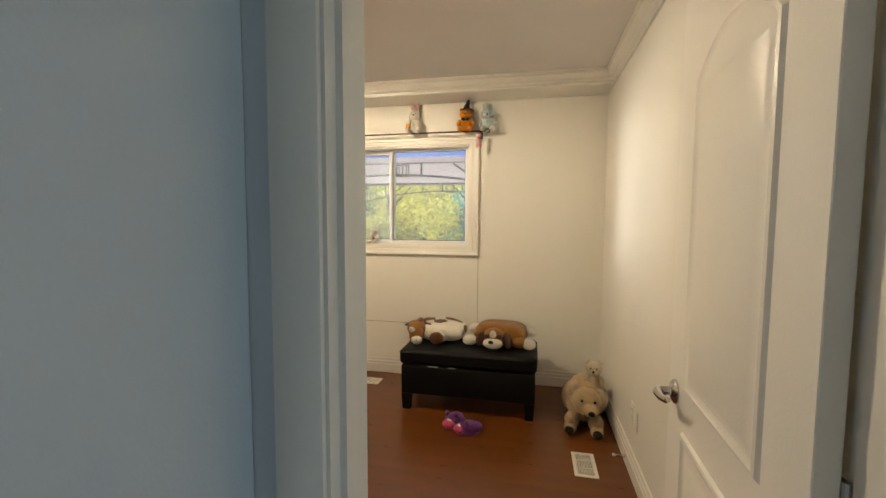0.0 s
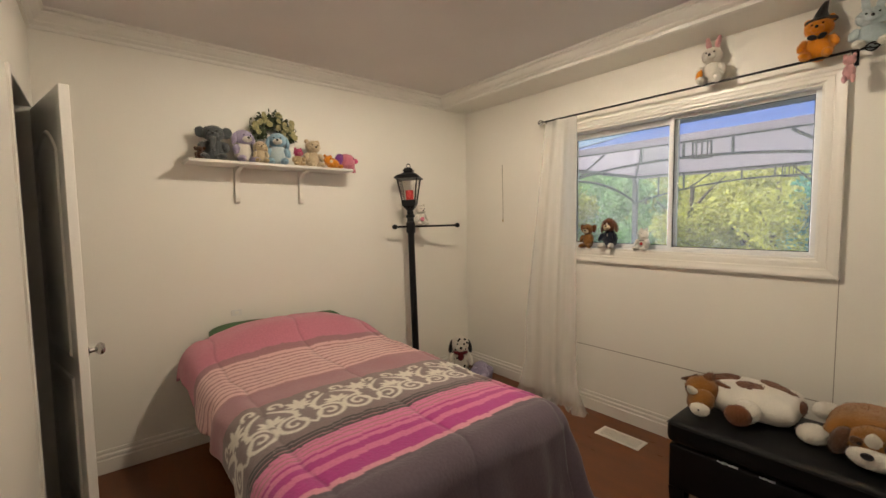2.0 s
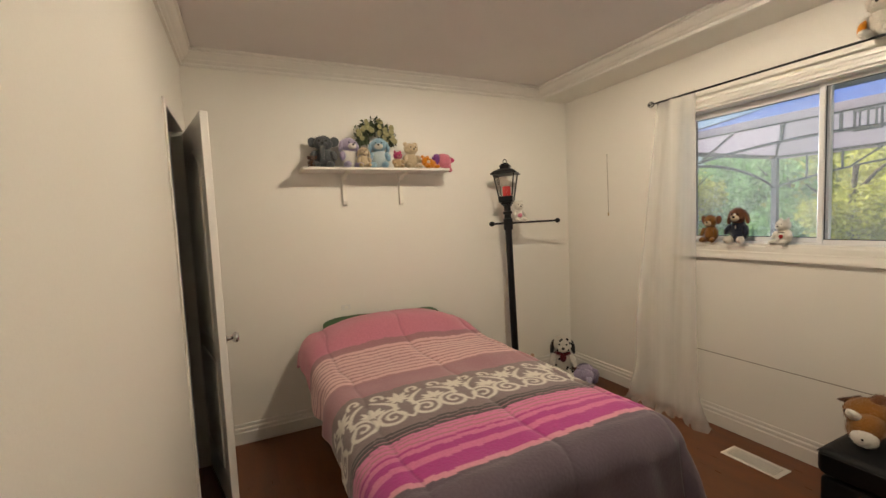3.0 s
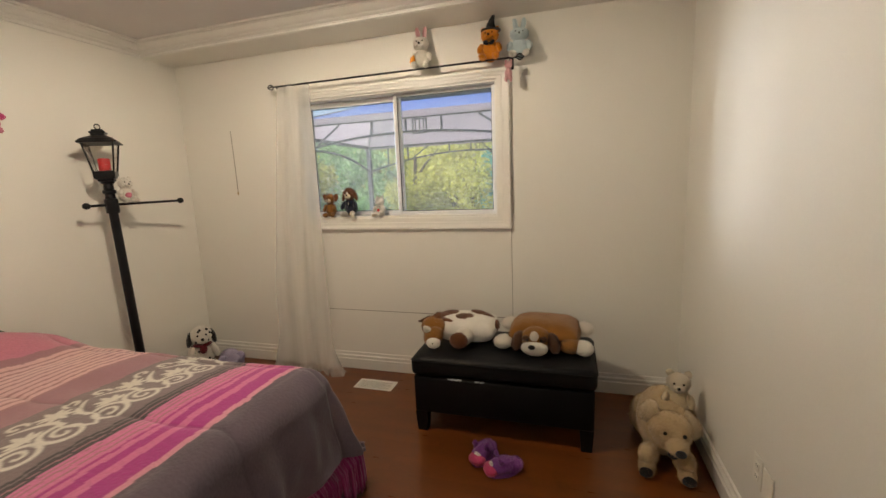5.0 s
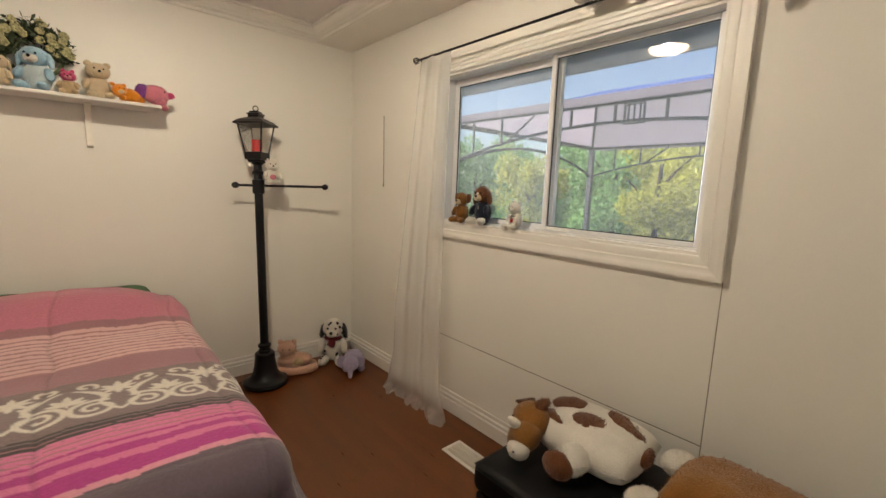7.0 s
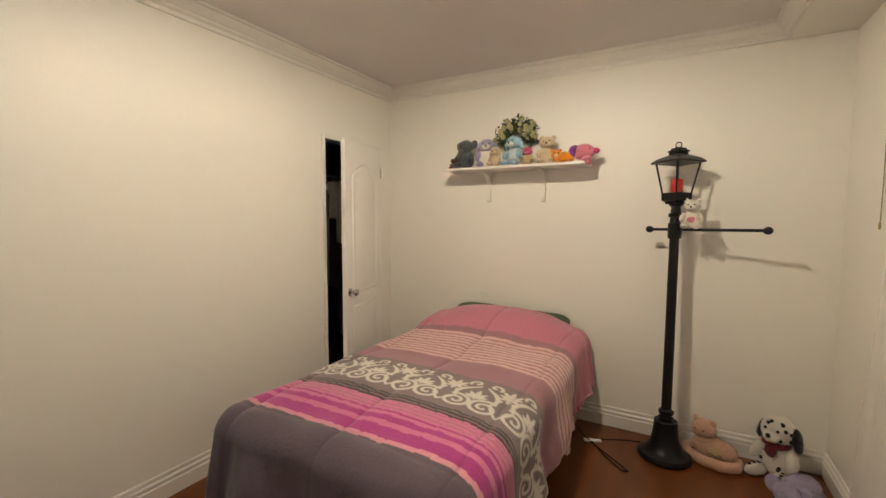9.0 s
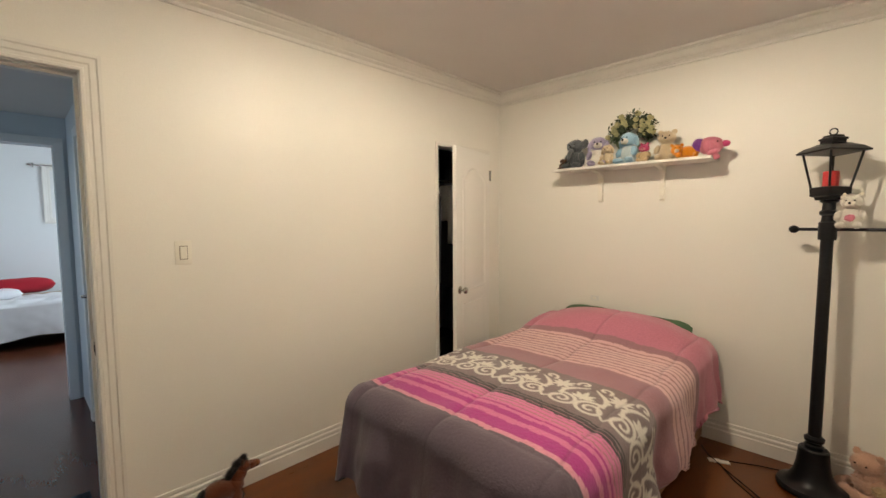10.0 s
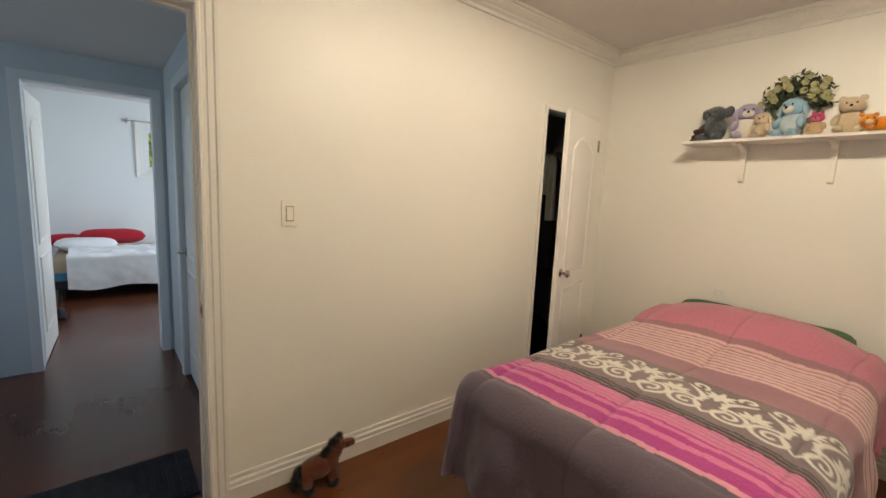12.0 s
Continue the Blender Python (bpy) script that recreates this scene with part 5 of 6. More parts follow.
# toy horse by the wall
hs = thing("plush_horse", (-0.625, 0.715, 0.0), "small brown plush horse standing by the baseboard", "plush toy", "", -4)
F_BAY = fur("dark_bay_plush", (0.15, 0.042, 0.016), 0.14)
lump("body", F_BAY, hs, [((0.012, 0, 0.135), (0.088, 0.056, 0.064)), ((-0.045, 0, 0.140), (0.048, 0.046, 0.060))], "", 0.005)
lump("neck", F_BAY, hs, [((-0.066, 0, 0.190), (0.040, 0.034, 0.062), (0, -30, 0))], "", 0.005)
lump("head", F_BAY, hs, [((-0.100, 0, 0.240), (0.036, 0.031, 0.034)), ((-0.136, 0, 0.234), (0.032, 0.025, 0.025), (0, 6, 0))], "", 0.004)
lump("muzzle", F_CHEST, hs, [((-0.160, 0, 0.233), (0.018, 0.022, 0.022))], "lighter muzzle", 0.003)
lump("mane", F_BLACK, hs, [((-0.040, 0, 0.215), (0.026, 0.018, 0.060), (0, -30, 0)), ((-0.072, 0, 0.268), (0.026, 0.017, 0.034), (0, -35, 0)), ((-0.098, 0, 0.296), (0.014, 0.012, 0.026))], "shaggy black mane", 0.018)
lump("tail", F_BLACK, hs, [((0.098, 0, 0.120), (0.026, 0.026, 0.058), (0, -12, 0)), ((0.110, 0, 0.070), (0.022, 0.024, 0.042))], "bushy black tail", 0.014)
for lx, ly in ((-0.066, -0.030), (-0.052, 0.030), (0.048, -0.034), (0.064, 0.030)):
    lump("leg", F_BAY, hs, [((lx, ly, 0.085), (0.026, 0.024, 0.055))], "", 0.004)
    lump("hoof", F_BLACK, hs, [((lx - 0.006, ly, 0.027), (0.031, 0.027, 0.027))], "black hoof", 0.004)
for sy in (-1, 1):
    lump("ear", F_DARKB, hs, [((-0.088, sy * 0.020, 0.278), (0.009, 0.008, 0.022))], "", 0.0)
    bead("eye", hs, (-0.122, sy * 0.027, 0.252), 0.005)

hs.scale = (1.0, 0.95, 0.78)

# window-sill toys
SZ = WZ0 + 0.0125
sitting("plush_monkey", (-1.765, 3.655, SZ), 0.190, "small brown plush monkey sitting on the window sill", "plush toy", F_BROWN, head=F_BROWN, muzzle=F_CREAM, ears="big", ear_mat=F_CHEST, group="toys on the window sill", rz=8, wide=0.85)
pup = sitting("plush_puppy", (-1.593, 3.655, SZ), 0.235, "plush puppy in a navy shirt on the window sill", "plush toy", NAVY, head=F_CHEST, muzzle=F_CREAM, ears="flop", ear_mat=F_CHEST, leg=F_WHITE, arm=NAVY, group="toys on the window sill", rz=6, wide=0.85)
part("zip_pull", boxed(-0.004, 0.004, -0.046, -0.042, 0.075, 0.110, bev=0.001), CHROME, pup, "metal zip pull")
lump("blaze", F_WHITE, pup, [((0, -0.050, 0.165), (0.010, 0.006, 0.022), (25, 0, 0))], "white blaze", 0.003)
kit = sitting("plush_kitten", (-1.350, 3.655, SZ), 0.150, "small white plush kitten with a red heart on the sill", "plush toy", F_WHITE, ears="point", group="toys on the window sill", rz=-18, wide=1.15)
lump("heart", F_RED, kit, [((0.008, -0.032, 0.045), (0.011, 0.006, 0.011))], "red heart badge", 0.0)
lump("collar", F_GREY, kit, [((0, -0.004, 0.068), (0.028, 0.026, 0.006))], "grey collar", 0.0)

# toys on the curtain rod
RZ_ = 2.190
bun = sitting("plush_bunny", (-0.945, 3.585, RZ_), 0.222, "white plush bunny holding a carrot above the window", "plush toy", F_WHITE, ears="long", ear_mat=F_PINKSKIN, group="toys on the curtain rod", rz=4, wide=1.05)
lump("carrot", F_ORANGE, bun, [((-0.052, -0.052, 0.050), (0.016, 0.014, 0.036), (0, 15, 0))], "orange felt carrot", 0.002)
pk = sitting("plush_pumpkin_bear", (-0.487, 3.585, RZ_), 0.212, "orange plush bear with a black witch hat", "plush toy", F_ORANGE, ears="round", group="toys on the curtain rod", wide=1.15)
hat = bmesh.new()
lathe(hat, [(0.004, 0.0), (0.062, 0.0), (0.060, 0.005), (0.034, 0.010), (0.024, 0.040), (0.014, 0.075), (0.004, 0.105)], 18, (0.006, -0.005, 0.182))
for v in hat.verts:
    if v.co.z > 0.235:
        v.co.x += (v.co.z - 0.235) * 0.5
part("witch_hat", hat, F_BLACK, pk, "pointed black felt hat", 60)
lump("bow", F_BLACK, pk, [((-0.018, -0.046, 0.104), (0.020, 0.010, 0.013), (0, 20, 0)), ((0.018, -0.046, 0.104), (0.020, 0.010, 0.013), (0, -20, 0))], "black ribbon bow", 0.0)
sitting("plush_blue_bunny", (-0.305, 3.585, RZ_), 0.192, "pale blue plush bunny leaning above the window", "plush toy", F_PALEB, ears="long", group="toys on the curtain rod", rz=6, wide=1.3, leg=F_WHITE)
tiny = thing("hanging_charm", (-0.367, 3.530, 2.050), "small pink plush charm hanging from the rod", "plush toy")
lump("body", F_PINKSKIN, tiny, [((0, 0, 0.045), (0.022, 0.018, 0.036))], "", 0.003)
lump("head", F_PINKSKIN, tiny, [((0, -0.004, 0.095), (0.023, 0.020, 0.021))], "", 0.003)
for sx in (-1, 1):
    lump("leg", F_PINKSKIN, tiny, [((sx * 0.014, -0.006, 0.014), (0.010, 0.012, 0.020))], "", 0.002)
    lump("ear", F_PINKSKIN, tiny, [((sx * 0.016, 0, 0.116), (0.008, 0.005, 0.012))], "", 0.0)
part("loop", tube(bmesh.new(), [(0, 0, 0.112), (0, 0.006, 0.125), (0, 0.012, 0.138)], 0.0015, 5), CORDM, tiny)

# toy on the lamp's crossbar
lt_ = sitting("plush_heart_bear", (-2.880, 2.920, 1.400), 0.180, "white plush bear with a pink heart on the lamp crossbar", "plush toy", F_WHITE, ears="round", rz=80, group="", wide=1.05)
lump("heart", F_PINK, lt_, [((0, -0.034, 0.052), (0.020, 0.008, 0.018))], "pink heart tummy", 0.0)

# floor toys in the corner
# peach doll, simplified to a soft plush form with added ears
pe = thing("plush_doll", (-2.955, 3.085, 0.0), "curled peach plush doll on the floor beside the lamp", "plush toy", "", 60)
lump("body", F_PEACH, pe, [((0, 0.03, 0.060), (0.125, 0.080, 0.060))], "", 0.012, 0.004)
lump("head", F_PEACH, pe, [((-0.055, 0.01, 0.165), (0.066, 0.060, 0.058)), ((-0.045, 0.02, 0.105), (0.060, 0.055, 0.060))], "", 0.010)
bm = tube(bmesh.new(), [(0.13, 0.04, 0.035), (0.15, -0.03, 0.032), (0.10, -0.085, 0.030), (0.0, -0.105, 0.030), (-0.10, -0.085, 0.030), (-0.145, -0.03, 0.034), (-0.135, 0.03, 0.036)], [0.026, 0.028, 0.029, 0.029, 0.028, 0.026, 0.018], 12)
part("tail", furry(bm, 0.002, 0.007), F_PEACH, pe, "long curled arm", 180)
for sx in (-1, 1):
    lump("ear", F_PEACH, pe, [((-0.055 + sx * 0.05, 0.015, 0.215), (0.018, 0.012, 0.020))], "", 0.006)
    bead("eye", pe, (-0.055 + sx * 0.024, -0.045, 0.175), 0.005)
lump("tuft", F_TAN, pe, [((0.03, -0.04, 0.075), (0.035, 0.028, 0.026))], "brown tuft", 0.012)

dal = sitting("plush_dalmatian", (-2.945, 3.405, 0.0), 0.385, "black-spotted white plush dalmatian against the corner wall", "plush toy", F_WHITE, ears="flop", ear_mat=F_BLACK, group="", rz=52, wide=0.95)
rng_d = random.Random(3)
for c, r, zr in (((0, 0, 0.116), (0.0905, 0.0775, 0.1165), 10), ((0, -0.019, 0.277), (0.0865, 0.0775, 0.0795), 9)):
    for k in range(zr):
        a, b = rng_d.uniform(-math.pi, 0), rng_d.uniform(-0.5, 0.9)
        d = Vector((math.cos(a) * math.cos(b), math.sin(a) * math.cos(b), math.sin(b)))
        p = Vector((c[0] + d.x * r[0], c[1] + d.y * r[1], c[2] + d.z * r[2]))
        lump("spot", F_BLACK, dal, [(p, (0.010, 0.010, 0.010))], "black spot", 0.003, 0.001, 10, 7)
for sx in (-1, 1):
    for k in range(3):
        lump("spot", F_BLACK, dal, [((sx * (0.060 + 0.008 * k), -0.075 - 0.03 * k, 0.068), (0.010, 0.011, 0.007))], "black spot", 0.003, 0.001, 10, 7)
lump("scarf", fur("dark_red_felt", (0.13, 0.008, 0.014), 0.1), dal, [((0, -0.040, 0.205), (0.070, 0.055, 0.020)), ((0, -0.088, 0.175), (0.028, 0.014, 0.038))], "dark red scarf", 0.003)
ele = thing("plush_elephant", (-2.700, 3.450, 0.0), "small lavender plush elephant lying on the floor", "plush toy", "", 60)
lump("body", F_LAV, ele, [((0, 0.03, 0.070), (0.075, 0.105, 0.068))], "", 0.009)
lump("head", F_LAV, ele, [((-0.02, -0.095, 0.085), (0.058, 0.054, 0.054))], "", 0.008)
bm = tube(bmesh.new(), [(-0.02, -0.14, 0.085), (-0.022, -0.165, 0.06), (-0.022, -0.175, 0.030), (-0.02, -0.195, 0.020)], [0.024, 0.020, 0.016, 0.012], 10)
part("trunk", furry(bm, 0.002, 0.006), F_LAV, ele, "", 180)
for sx in (-1, 1):
    lump("ear", F_LAV, ele, [((-0.02 + sx * 0.068, -0.075, 0.092), (0.036, 0.016, 0.046))], "", 0.007)
    for y_ in (-0.04, 0.09):
        lump("leg", F_LAV, ele, [((sx * 0.055, y_, 0.030), (0.028, 0.030, 0.032))], "", 0.007)

# shelf toys
SH = 1.8285
SX = XW + 0.125
G_ = "toys on the wall shelf"
ko = sitting("plush_elephant", (SX, 1.405, SH), 0.232, "grey plush elephant sitting on the shelf", "plush toy", F_GREY, ears="big", group=G_, rz=75, wide=1.2, muzzle=F_GREY)
bm = tube(bmesh.new(), [(0, -0.055, 0.135), (0, -0.078, 0.11), (0, -0.085, 0.075), (0.006, -0.098, 0.055)], [0.018, 0.016, 0.012, 0.009], 10)
part("trunk", furry(bm, 0.001, 0.005), F_GREY, ko, "", 180)
sitting("plush_mouse", (SX + 0.045, 1.318, SH), 0.085, "tiny dark brown plush mouse on the shelf end", "plush toy", F_DARKB, ears="big", group=G_, rz=75)
sitting("plush_hound", (SX, 1.575, SH), 0.226, "lavender plush bunny with floppy ears on the shelf", "plush toy", F_LAV, head=F_LAV, muzzle=F_WHITE, ears="flop", group=G_, rz=105, wide=1.15, body=F_WHITE)
sitting("plush_lamb", (SX + 0.050, 1.665, SH), 0.153, "small beige plush lamb on the shelf", "plush toy", F_CREAM, ears="flop", group=G_, rz=85, pad=F_TAN)
sitting("plush_penguin", (SX, 1.795, SH), 0.232, "light blue plush bunny with drooping ears on the shelf", "plush toy", F_SKY, head=F_SKY, muzzle=F_WHITE, ears="flop", group=G_, rz=70, wide=1.1, body=F_PALEB)
pg = sitting("plush_pig", (SX + 0.055, 1.912, SH), 0.124, "tiny pink and tan plush piglet on the shelf", "plush toy", F_TAN, head=F_HOT, muzzle=F_PINK, ears="point", group=G_, rz=88, wide=1.15)
sitting("plush_teddy", (SX, 2.035, SH), 0.203, "beige plush teddy bear sitting on the shelf", "plush toy", F_CREAM, ears="round", group=G_, rz=95, wide=1.15)
li = thing("plush_lion", (SX + 0.055, 2.150, SH), "orange plush lion cub lying on the shelf", "plush toy", G_, 20)
lump("body", F_ORANGE, li, [((0.0, 0.02, 0.036), (0.034, 0.062, 0.035))], "", 0.006)
lump("head", F_ORANGE, li, [((0.022, -0.042, 0.050), (0.034, 0.032, 0.032))], "", 0.006)
lump("muzzle", F_CREAM, li, [((0.050, -0.046, 0.042), (0.013, 0.014, 0.011))], "", 0.003)
for sy in (-1, 1):
    lump("paw", F_ORANGE, li, [((0.040, 0.01 + sy * 0.045, 0.014), (0.024, 0.015, 0.014))], "", 0.005)
    lump("ear", F_ORANGE, li, [((0.014, -0.042 + sy * 0.026, 0.080), (0.008, 0.010, 0.010))], "", 0.003)
    bead("eye", li, (0.052, -0.042 + sy * 0.012, 0.060), 0.004)
fi = thing("plush_fish", (SX + 0.035, 2.275, SH), "pink and purple plush fish hanging over the shelf end", "plush toy", G_, 8)
lump("body", F_PINK, fi, [((0, 0.015, 0.075), (0.052, 0.082, 0.062))], "", 0.006)
lump("back_fin", F_PURPLE, fi, [((0.0, -0.060, 0.085), (0.036, 0.042, 0.046))], "purple fin", 0.006)
lump("snout", F_HOT, fi, [((0.0, 0.105, 0.082), (0.022, 0.030, 0.022))], "hot pink snout", 0.004)
lump("fin", F_PINK, fi, [((0.035, 0.035, 0.022), (0.022, 0.040, 0.022), (20, 0, 0)), ((0.045, 0.055, -0.010), (0.012, 0.022, 0.020))], "drooping fin", 0.005)
bead("eye", fi, (0.044, 0.060, 0.095), 0.006)
fi.scale = (0.82, 0.82, 0.85)

# half wreath above the shelf
WR_L, WR_W = paint("dusty_green_leaf", (0.055, 0.075, 0.035), 0.7, var=0.3), paint("cream_petal", (0.42, 0.39, 0.20), 0.8, var=0.25)
wr = thing("flower_wreath", (XW + 0.045, 1.785, 2.032), "faded green and cream artificial flower wreath on the wall", "wreath")
part("hoop", tube(bmesh.new(), [(0, 0.115 * math.cos(a), 0.115 * math.sin(a)) for a in [math.tau * i / 32 for i in range(32)]], 0.010, 8, True), F_GREENF, wr, "twig hoop", 60)
rng_w = random.Random(9)
leaves = bmesh.new()
for k in range(900):
    a = rng_w.uniform(-0.25, math.pi + 0.25)
    rr = 0.108 + rng_w.gauss(0, 0.026)
    c = Vector((rng_w.uniform(-0.02, 0.045), rr * math.cos(a), rr * math.sin(a)))
    d = Vector((rng_w.gauss(0.4, 0.5), rng_w.gauss(0, 1), rng_w.gauss(0, 1))).normalized()
    s_ = d.cross(Vector((rng_w.gauss(0, 1), rng_w.gauss(0, 1), rng_w.gauss(0, 1)))).normalized()
    L, B = rng_w.uniform(0.012, 0.024), rng_w.uniform(0.005, 0.010)
    v = [leaves.verts.new(p) for p in (c - d * L, c + s_ * B + d * 0.002, c + d * L, c - s_ * B + d * 0.002)]
    leaves.faces.new(v)
tagged(part("leaves", leaves, WR_L, wr, "dusty green leaves"), kind="stuff")
for k in range(34):
    a = rng_w.uniform(-0.1, math.pi + 0.1)
    rr = 0.118 + rng_w.gauss(0, 0.024)
    fl = bmesh.new()
    n = 6
    for j in range(n):
        aa = math.tau * j / n
        c = Vector((0.006, 0.010 * math.cos(aa), 0.010 * math.sin(aa)))
        ell(fl, c, (0.005, 0.009, 0.009), (0, 0, 0), 8, 5)
    ell(fl, (0.010, 0, 0), (0.006, 0.006, 0.006), (0, 0, 0), 8, 5)
    f_ = part("flower", fl, WR_W, wr, "cream petals", 180)
    f_.matrix_local = pose(rng_w.uniform(0.02, 0.05), rr * math.cos(a), rr * math.sin(a), rng_w.uniform(-30, 30), rng_w.uniform(-30, 30), rng_w.uniform(-30, 30)) @ Matrix.Diagonal((1.1, 1.1, 1.1, 1))

# ---- closet contents ----
ROD2 = thing("closet_rod", (0, 0.22, 1.80), "metal closet hanging rod", "closet rod")
part("rod", cyl(bmesh.new(), (CX0 - 0.25, 0, 0), (CX1 + 0.45, 0, 0), 0.012, seg=12), CHROME, ROD2)
DARKCL = paint("dark_cloth", (0.030, 0.030, 0.034), 0.9, var=0.3, scale=4)


def garment(name, x, length, width, material, label, y=0.22, lean=0.0, top=1.745):
    g = thing(name, (x, y, top), label, "garment", "clothes in the closet")
    bm = bmesh.new()
    n, mz = 26, 22
    rows = []
    for i in range(mz + 1):
        t = i / mz
        hw_ = width * (0.35 + 0.65 * min(1, t / 0.12) ** 0.6) * (1 - 0.10 * t)
        row = []
        for k in range(n):
            a = math.tau * k / n
            th = 0.030 + 0.022 * t + 0.010 * math.sin(3 * a + x * 30)
            row.append(bm.verts.new((th * math.cos(a) * (1 + 0.3 * math.sin(5 * a)) + lean * t, hw_ * math.sin(a), -length * t + 0.01 * math.sin(4 * a) * t)))
        rows.append(row)
    for a, b in zip(rows, rows[1:]):
        for k in range(n):
            bm.faces.new((a[k], a[(k + 1) % n], b[(k + 1) % n], b[k]))
    bm.faces.new(rows[0][::-1])
    bm.faces.new(rows[-1])
    part("cloth", bm, material, g, "", 60)
    hk = bmesh.new()
    tube(hk, [(0, 0, 0.0), (0, 0, 0.035), (0, 0.010, 0.060), (0, 0.0, 0.072), (0, -0.014, 0.066)], 0.002, 6)
    part("hanger_hook", hk, CHROME, g, "wire hanger hook")
    return g


garment("shirt", -2.625, 0.30, 0.06, paint("grey_white_shirt", (0.66, 0.65, 0.62), 0.9, var=0.1), "pale grey shirt on a hanger", 0.345, -0.01)
garment("scarf", -2.655, 0.50, 0.030, paint("white_scarf", (0.66, 0.65, 0.62), 0.9, var=0.08), "long white scarf on a hanger", 0.40, -0.01)
for k, x_ in enumerate((-2.53, -2.72, -2.79, -2.87)):
    garment("dark_coat", x_, 0.85 + 0.05 * (k % 2), 0.20, DARKCL, "dark coat on a hanger in the closet", 0.20)
bagm = paint("black_bin_bag_film", (0.010, 0.010, 0.011), 0.18, var=0.1, scale=6, fine=40, bump=0.2)
for bx_, by_, bz_, br_ in ((-2.42, 0.22, 0.0, 0.21), (-2.74, 0.20, 0.0, 0.22), (-2.50, 0.16, 0.36, 0.18)):
    bag = thing("bin_bag", (bx_, by_, bz_), "full black plastic bag in the closet", "plastic bag", "bags in the closet")
    bm = ell(bmesh.new(), (0, 0, br_ * 0.95), (br_, br_ * 0.9, br_ * 0.95), (0, 0, 0), 36, 24)
    for v in bm.verts:
        v.co += v.normal * (0.020 * noise.noise(v.co * 14 + Vector((bx_ * 9, 0, 0))) + 0.010 * noise.noise(v.co * 34))
        v.co.z = max(0.0, v.co.z)
    part("bag", bm, bagm, bag, "", 45)

# ---- far bedroom bed ----
fb_ = thing("far_bed", (0.0, -4.45, 0), "low bed with black frame in the far bedroom", "bed")
FX0, FX1 = -1.35, 0.60
fr_ = bmesh.new()
box(fr_, FX0, FX1, -0.72, 0.72, 0.14, 0.24, 0.006)
part("frame", fr_, DARKM, fb_, "black bed frame")
for x_ in (FX0 + 0.08, FX1 - 0.08):
    for y_ in (-0.64, 0.64):
        lg_ = part("leg", cyl(bmesh.new(), (x_, y_, 0.0), (x_, y_, 0.145), 0.03, seg=10), DARKM, fb_)
part("mattress", boxed(FX0, FX1, -0.72, 0.72, 0.242, 0.46, bev=0.04, seg=3), BEIGEC, fb_, "beige mattress", 60)
part("blue_cover", boxed(0.20, FX1 + 0.006, -0.728, 0.728, 0.235, 0.335, bev=0.01), BLUEP, fb_, "blue fitted cover")
dv = bmesh.new()
n1, n2 = 70, 50
rows = []
for i in range(n1 + 1):
    u = i / n1
    row = []
    for k in range(n2 + 1):
        v = k / n2
        w = v * 1.05
        x_ = -1.40 + u * 1.86
        if w < 0.62:
            y_, z_ = -0.10 + w * 1.32, 0.510 + 0.05 * noise.noise((x_ * 4, w * 6, 1)) + 0.025 * noise.noise((x_ * 9, w * 11, 4))
        else:
            f_ = (w - 0.62) / 0.43
            y_, z_ = 0.735 + f_ * (0.035 + 0.030 * noise.noise((x_ * 5, f_ * 1.5, 7)) + 0.012 * noise.noise((x_ * 13, f_ * 5, 2))), 0.505 - (w - 0.62) * (0.84 + 0.16 * noise.noise((x_ * 2.2, 0, 3)))
        row.append(dv.verts.new((x_, y_, max(z_, 0.10))))
    rows.append(row)
for a, b in zip(rows, rows[1:]):
    for k in range(n2):
        dv.faces.new((a[k], a[k + 1], b[k + 1], b[k]))
dvo = tagged(part("duvet", dv, SHEET, None, "", 180), "rumpled white duvet hanging over the far bed", "duvet")
dvo.location = (0.0, -4.45, 0)
for c_, sz_, ro_, m_, lb in (((0.30, -4.55, 0.55), (0.62, 0.40, 0.16), (0, 0, 12), SHEET, "white pillow on the far bed"), ((0.02, -4.72, 0.62), (0.72, 0.46, 0.19), (10, 0, -4), REDC, "dark red pillow on the far bed"), ((0.52, -4.78, 0.58), (0.40, 0.36, 0.14), (10, 0, 0), REDC, "dark red pillow on the far bed")):
    tagged(part("pillow", cushion(bmesh.new(), c_, sz_, ro_), m_, None, "", 60), lb, "pillow", "pillows on the far bed")
sh_ = thing("shoe", (0.50, -3.05, 0), "dark shoe on the far bedroom floor", "shoe")
lump("upper", DARKCL, sh_, [((0, 0, 0.045), (0.05, 0.13, 0.045)), ((0, 0.06, 0.07), (0.045, 0.06, 0.05))], "", 0)
part("sole", boxed(-0.05, 0.05, -0.13, 0.13, 0.0, 0.022, bev=0.01, seg=2), BLACKIRON, sh_)

# far window
fw = thing("window_2", (-1.75, -5.28, 1.50), "white vinyl window of the far bedroom", "window", kind="structure")
part("window_frame", frame_ring(0, 1.37, 0, 0.66, 0.0, 0.07, 0.045), VINYL, fw)
part("sash", frame_ring(0.66, 1.325, 0.045, 0.615, 0.02, 0.05, 0.035), VINYL, fw)
pz = part("pane", boxed(0.045, 1.325, 0.033, 0.037, 0.045, 0.615), GLASS, fw)
pz.visible_shadow = False
structure("far_window_casing", casing(bmesh.new(), -1.75, -0.38, 1.50, 2.16, -5.2, 1, WCASE, True), TRIM, "white far window casing", "window casing", 30)
# slab added out of view to keep the sun out of this window
structure("far_sun_block", boxed(-3.5, 2.5, -6.5, -5.33, 2.35, 2.45), paint("far_sun_block_paint", (0.4, 0.4, 0.42), 0.7), "unseen slab blocking sun at the far window", "eave")
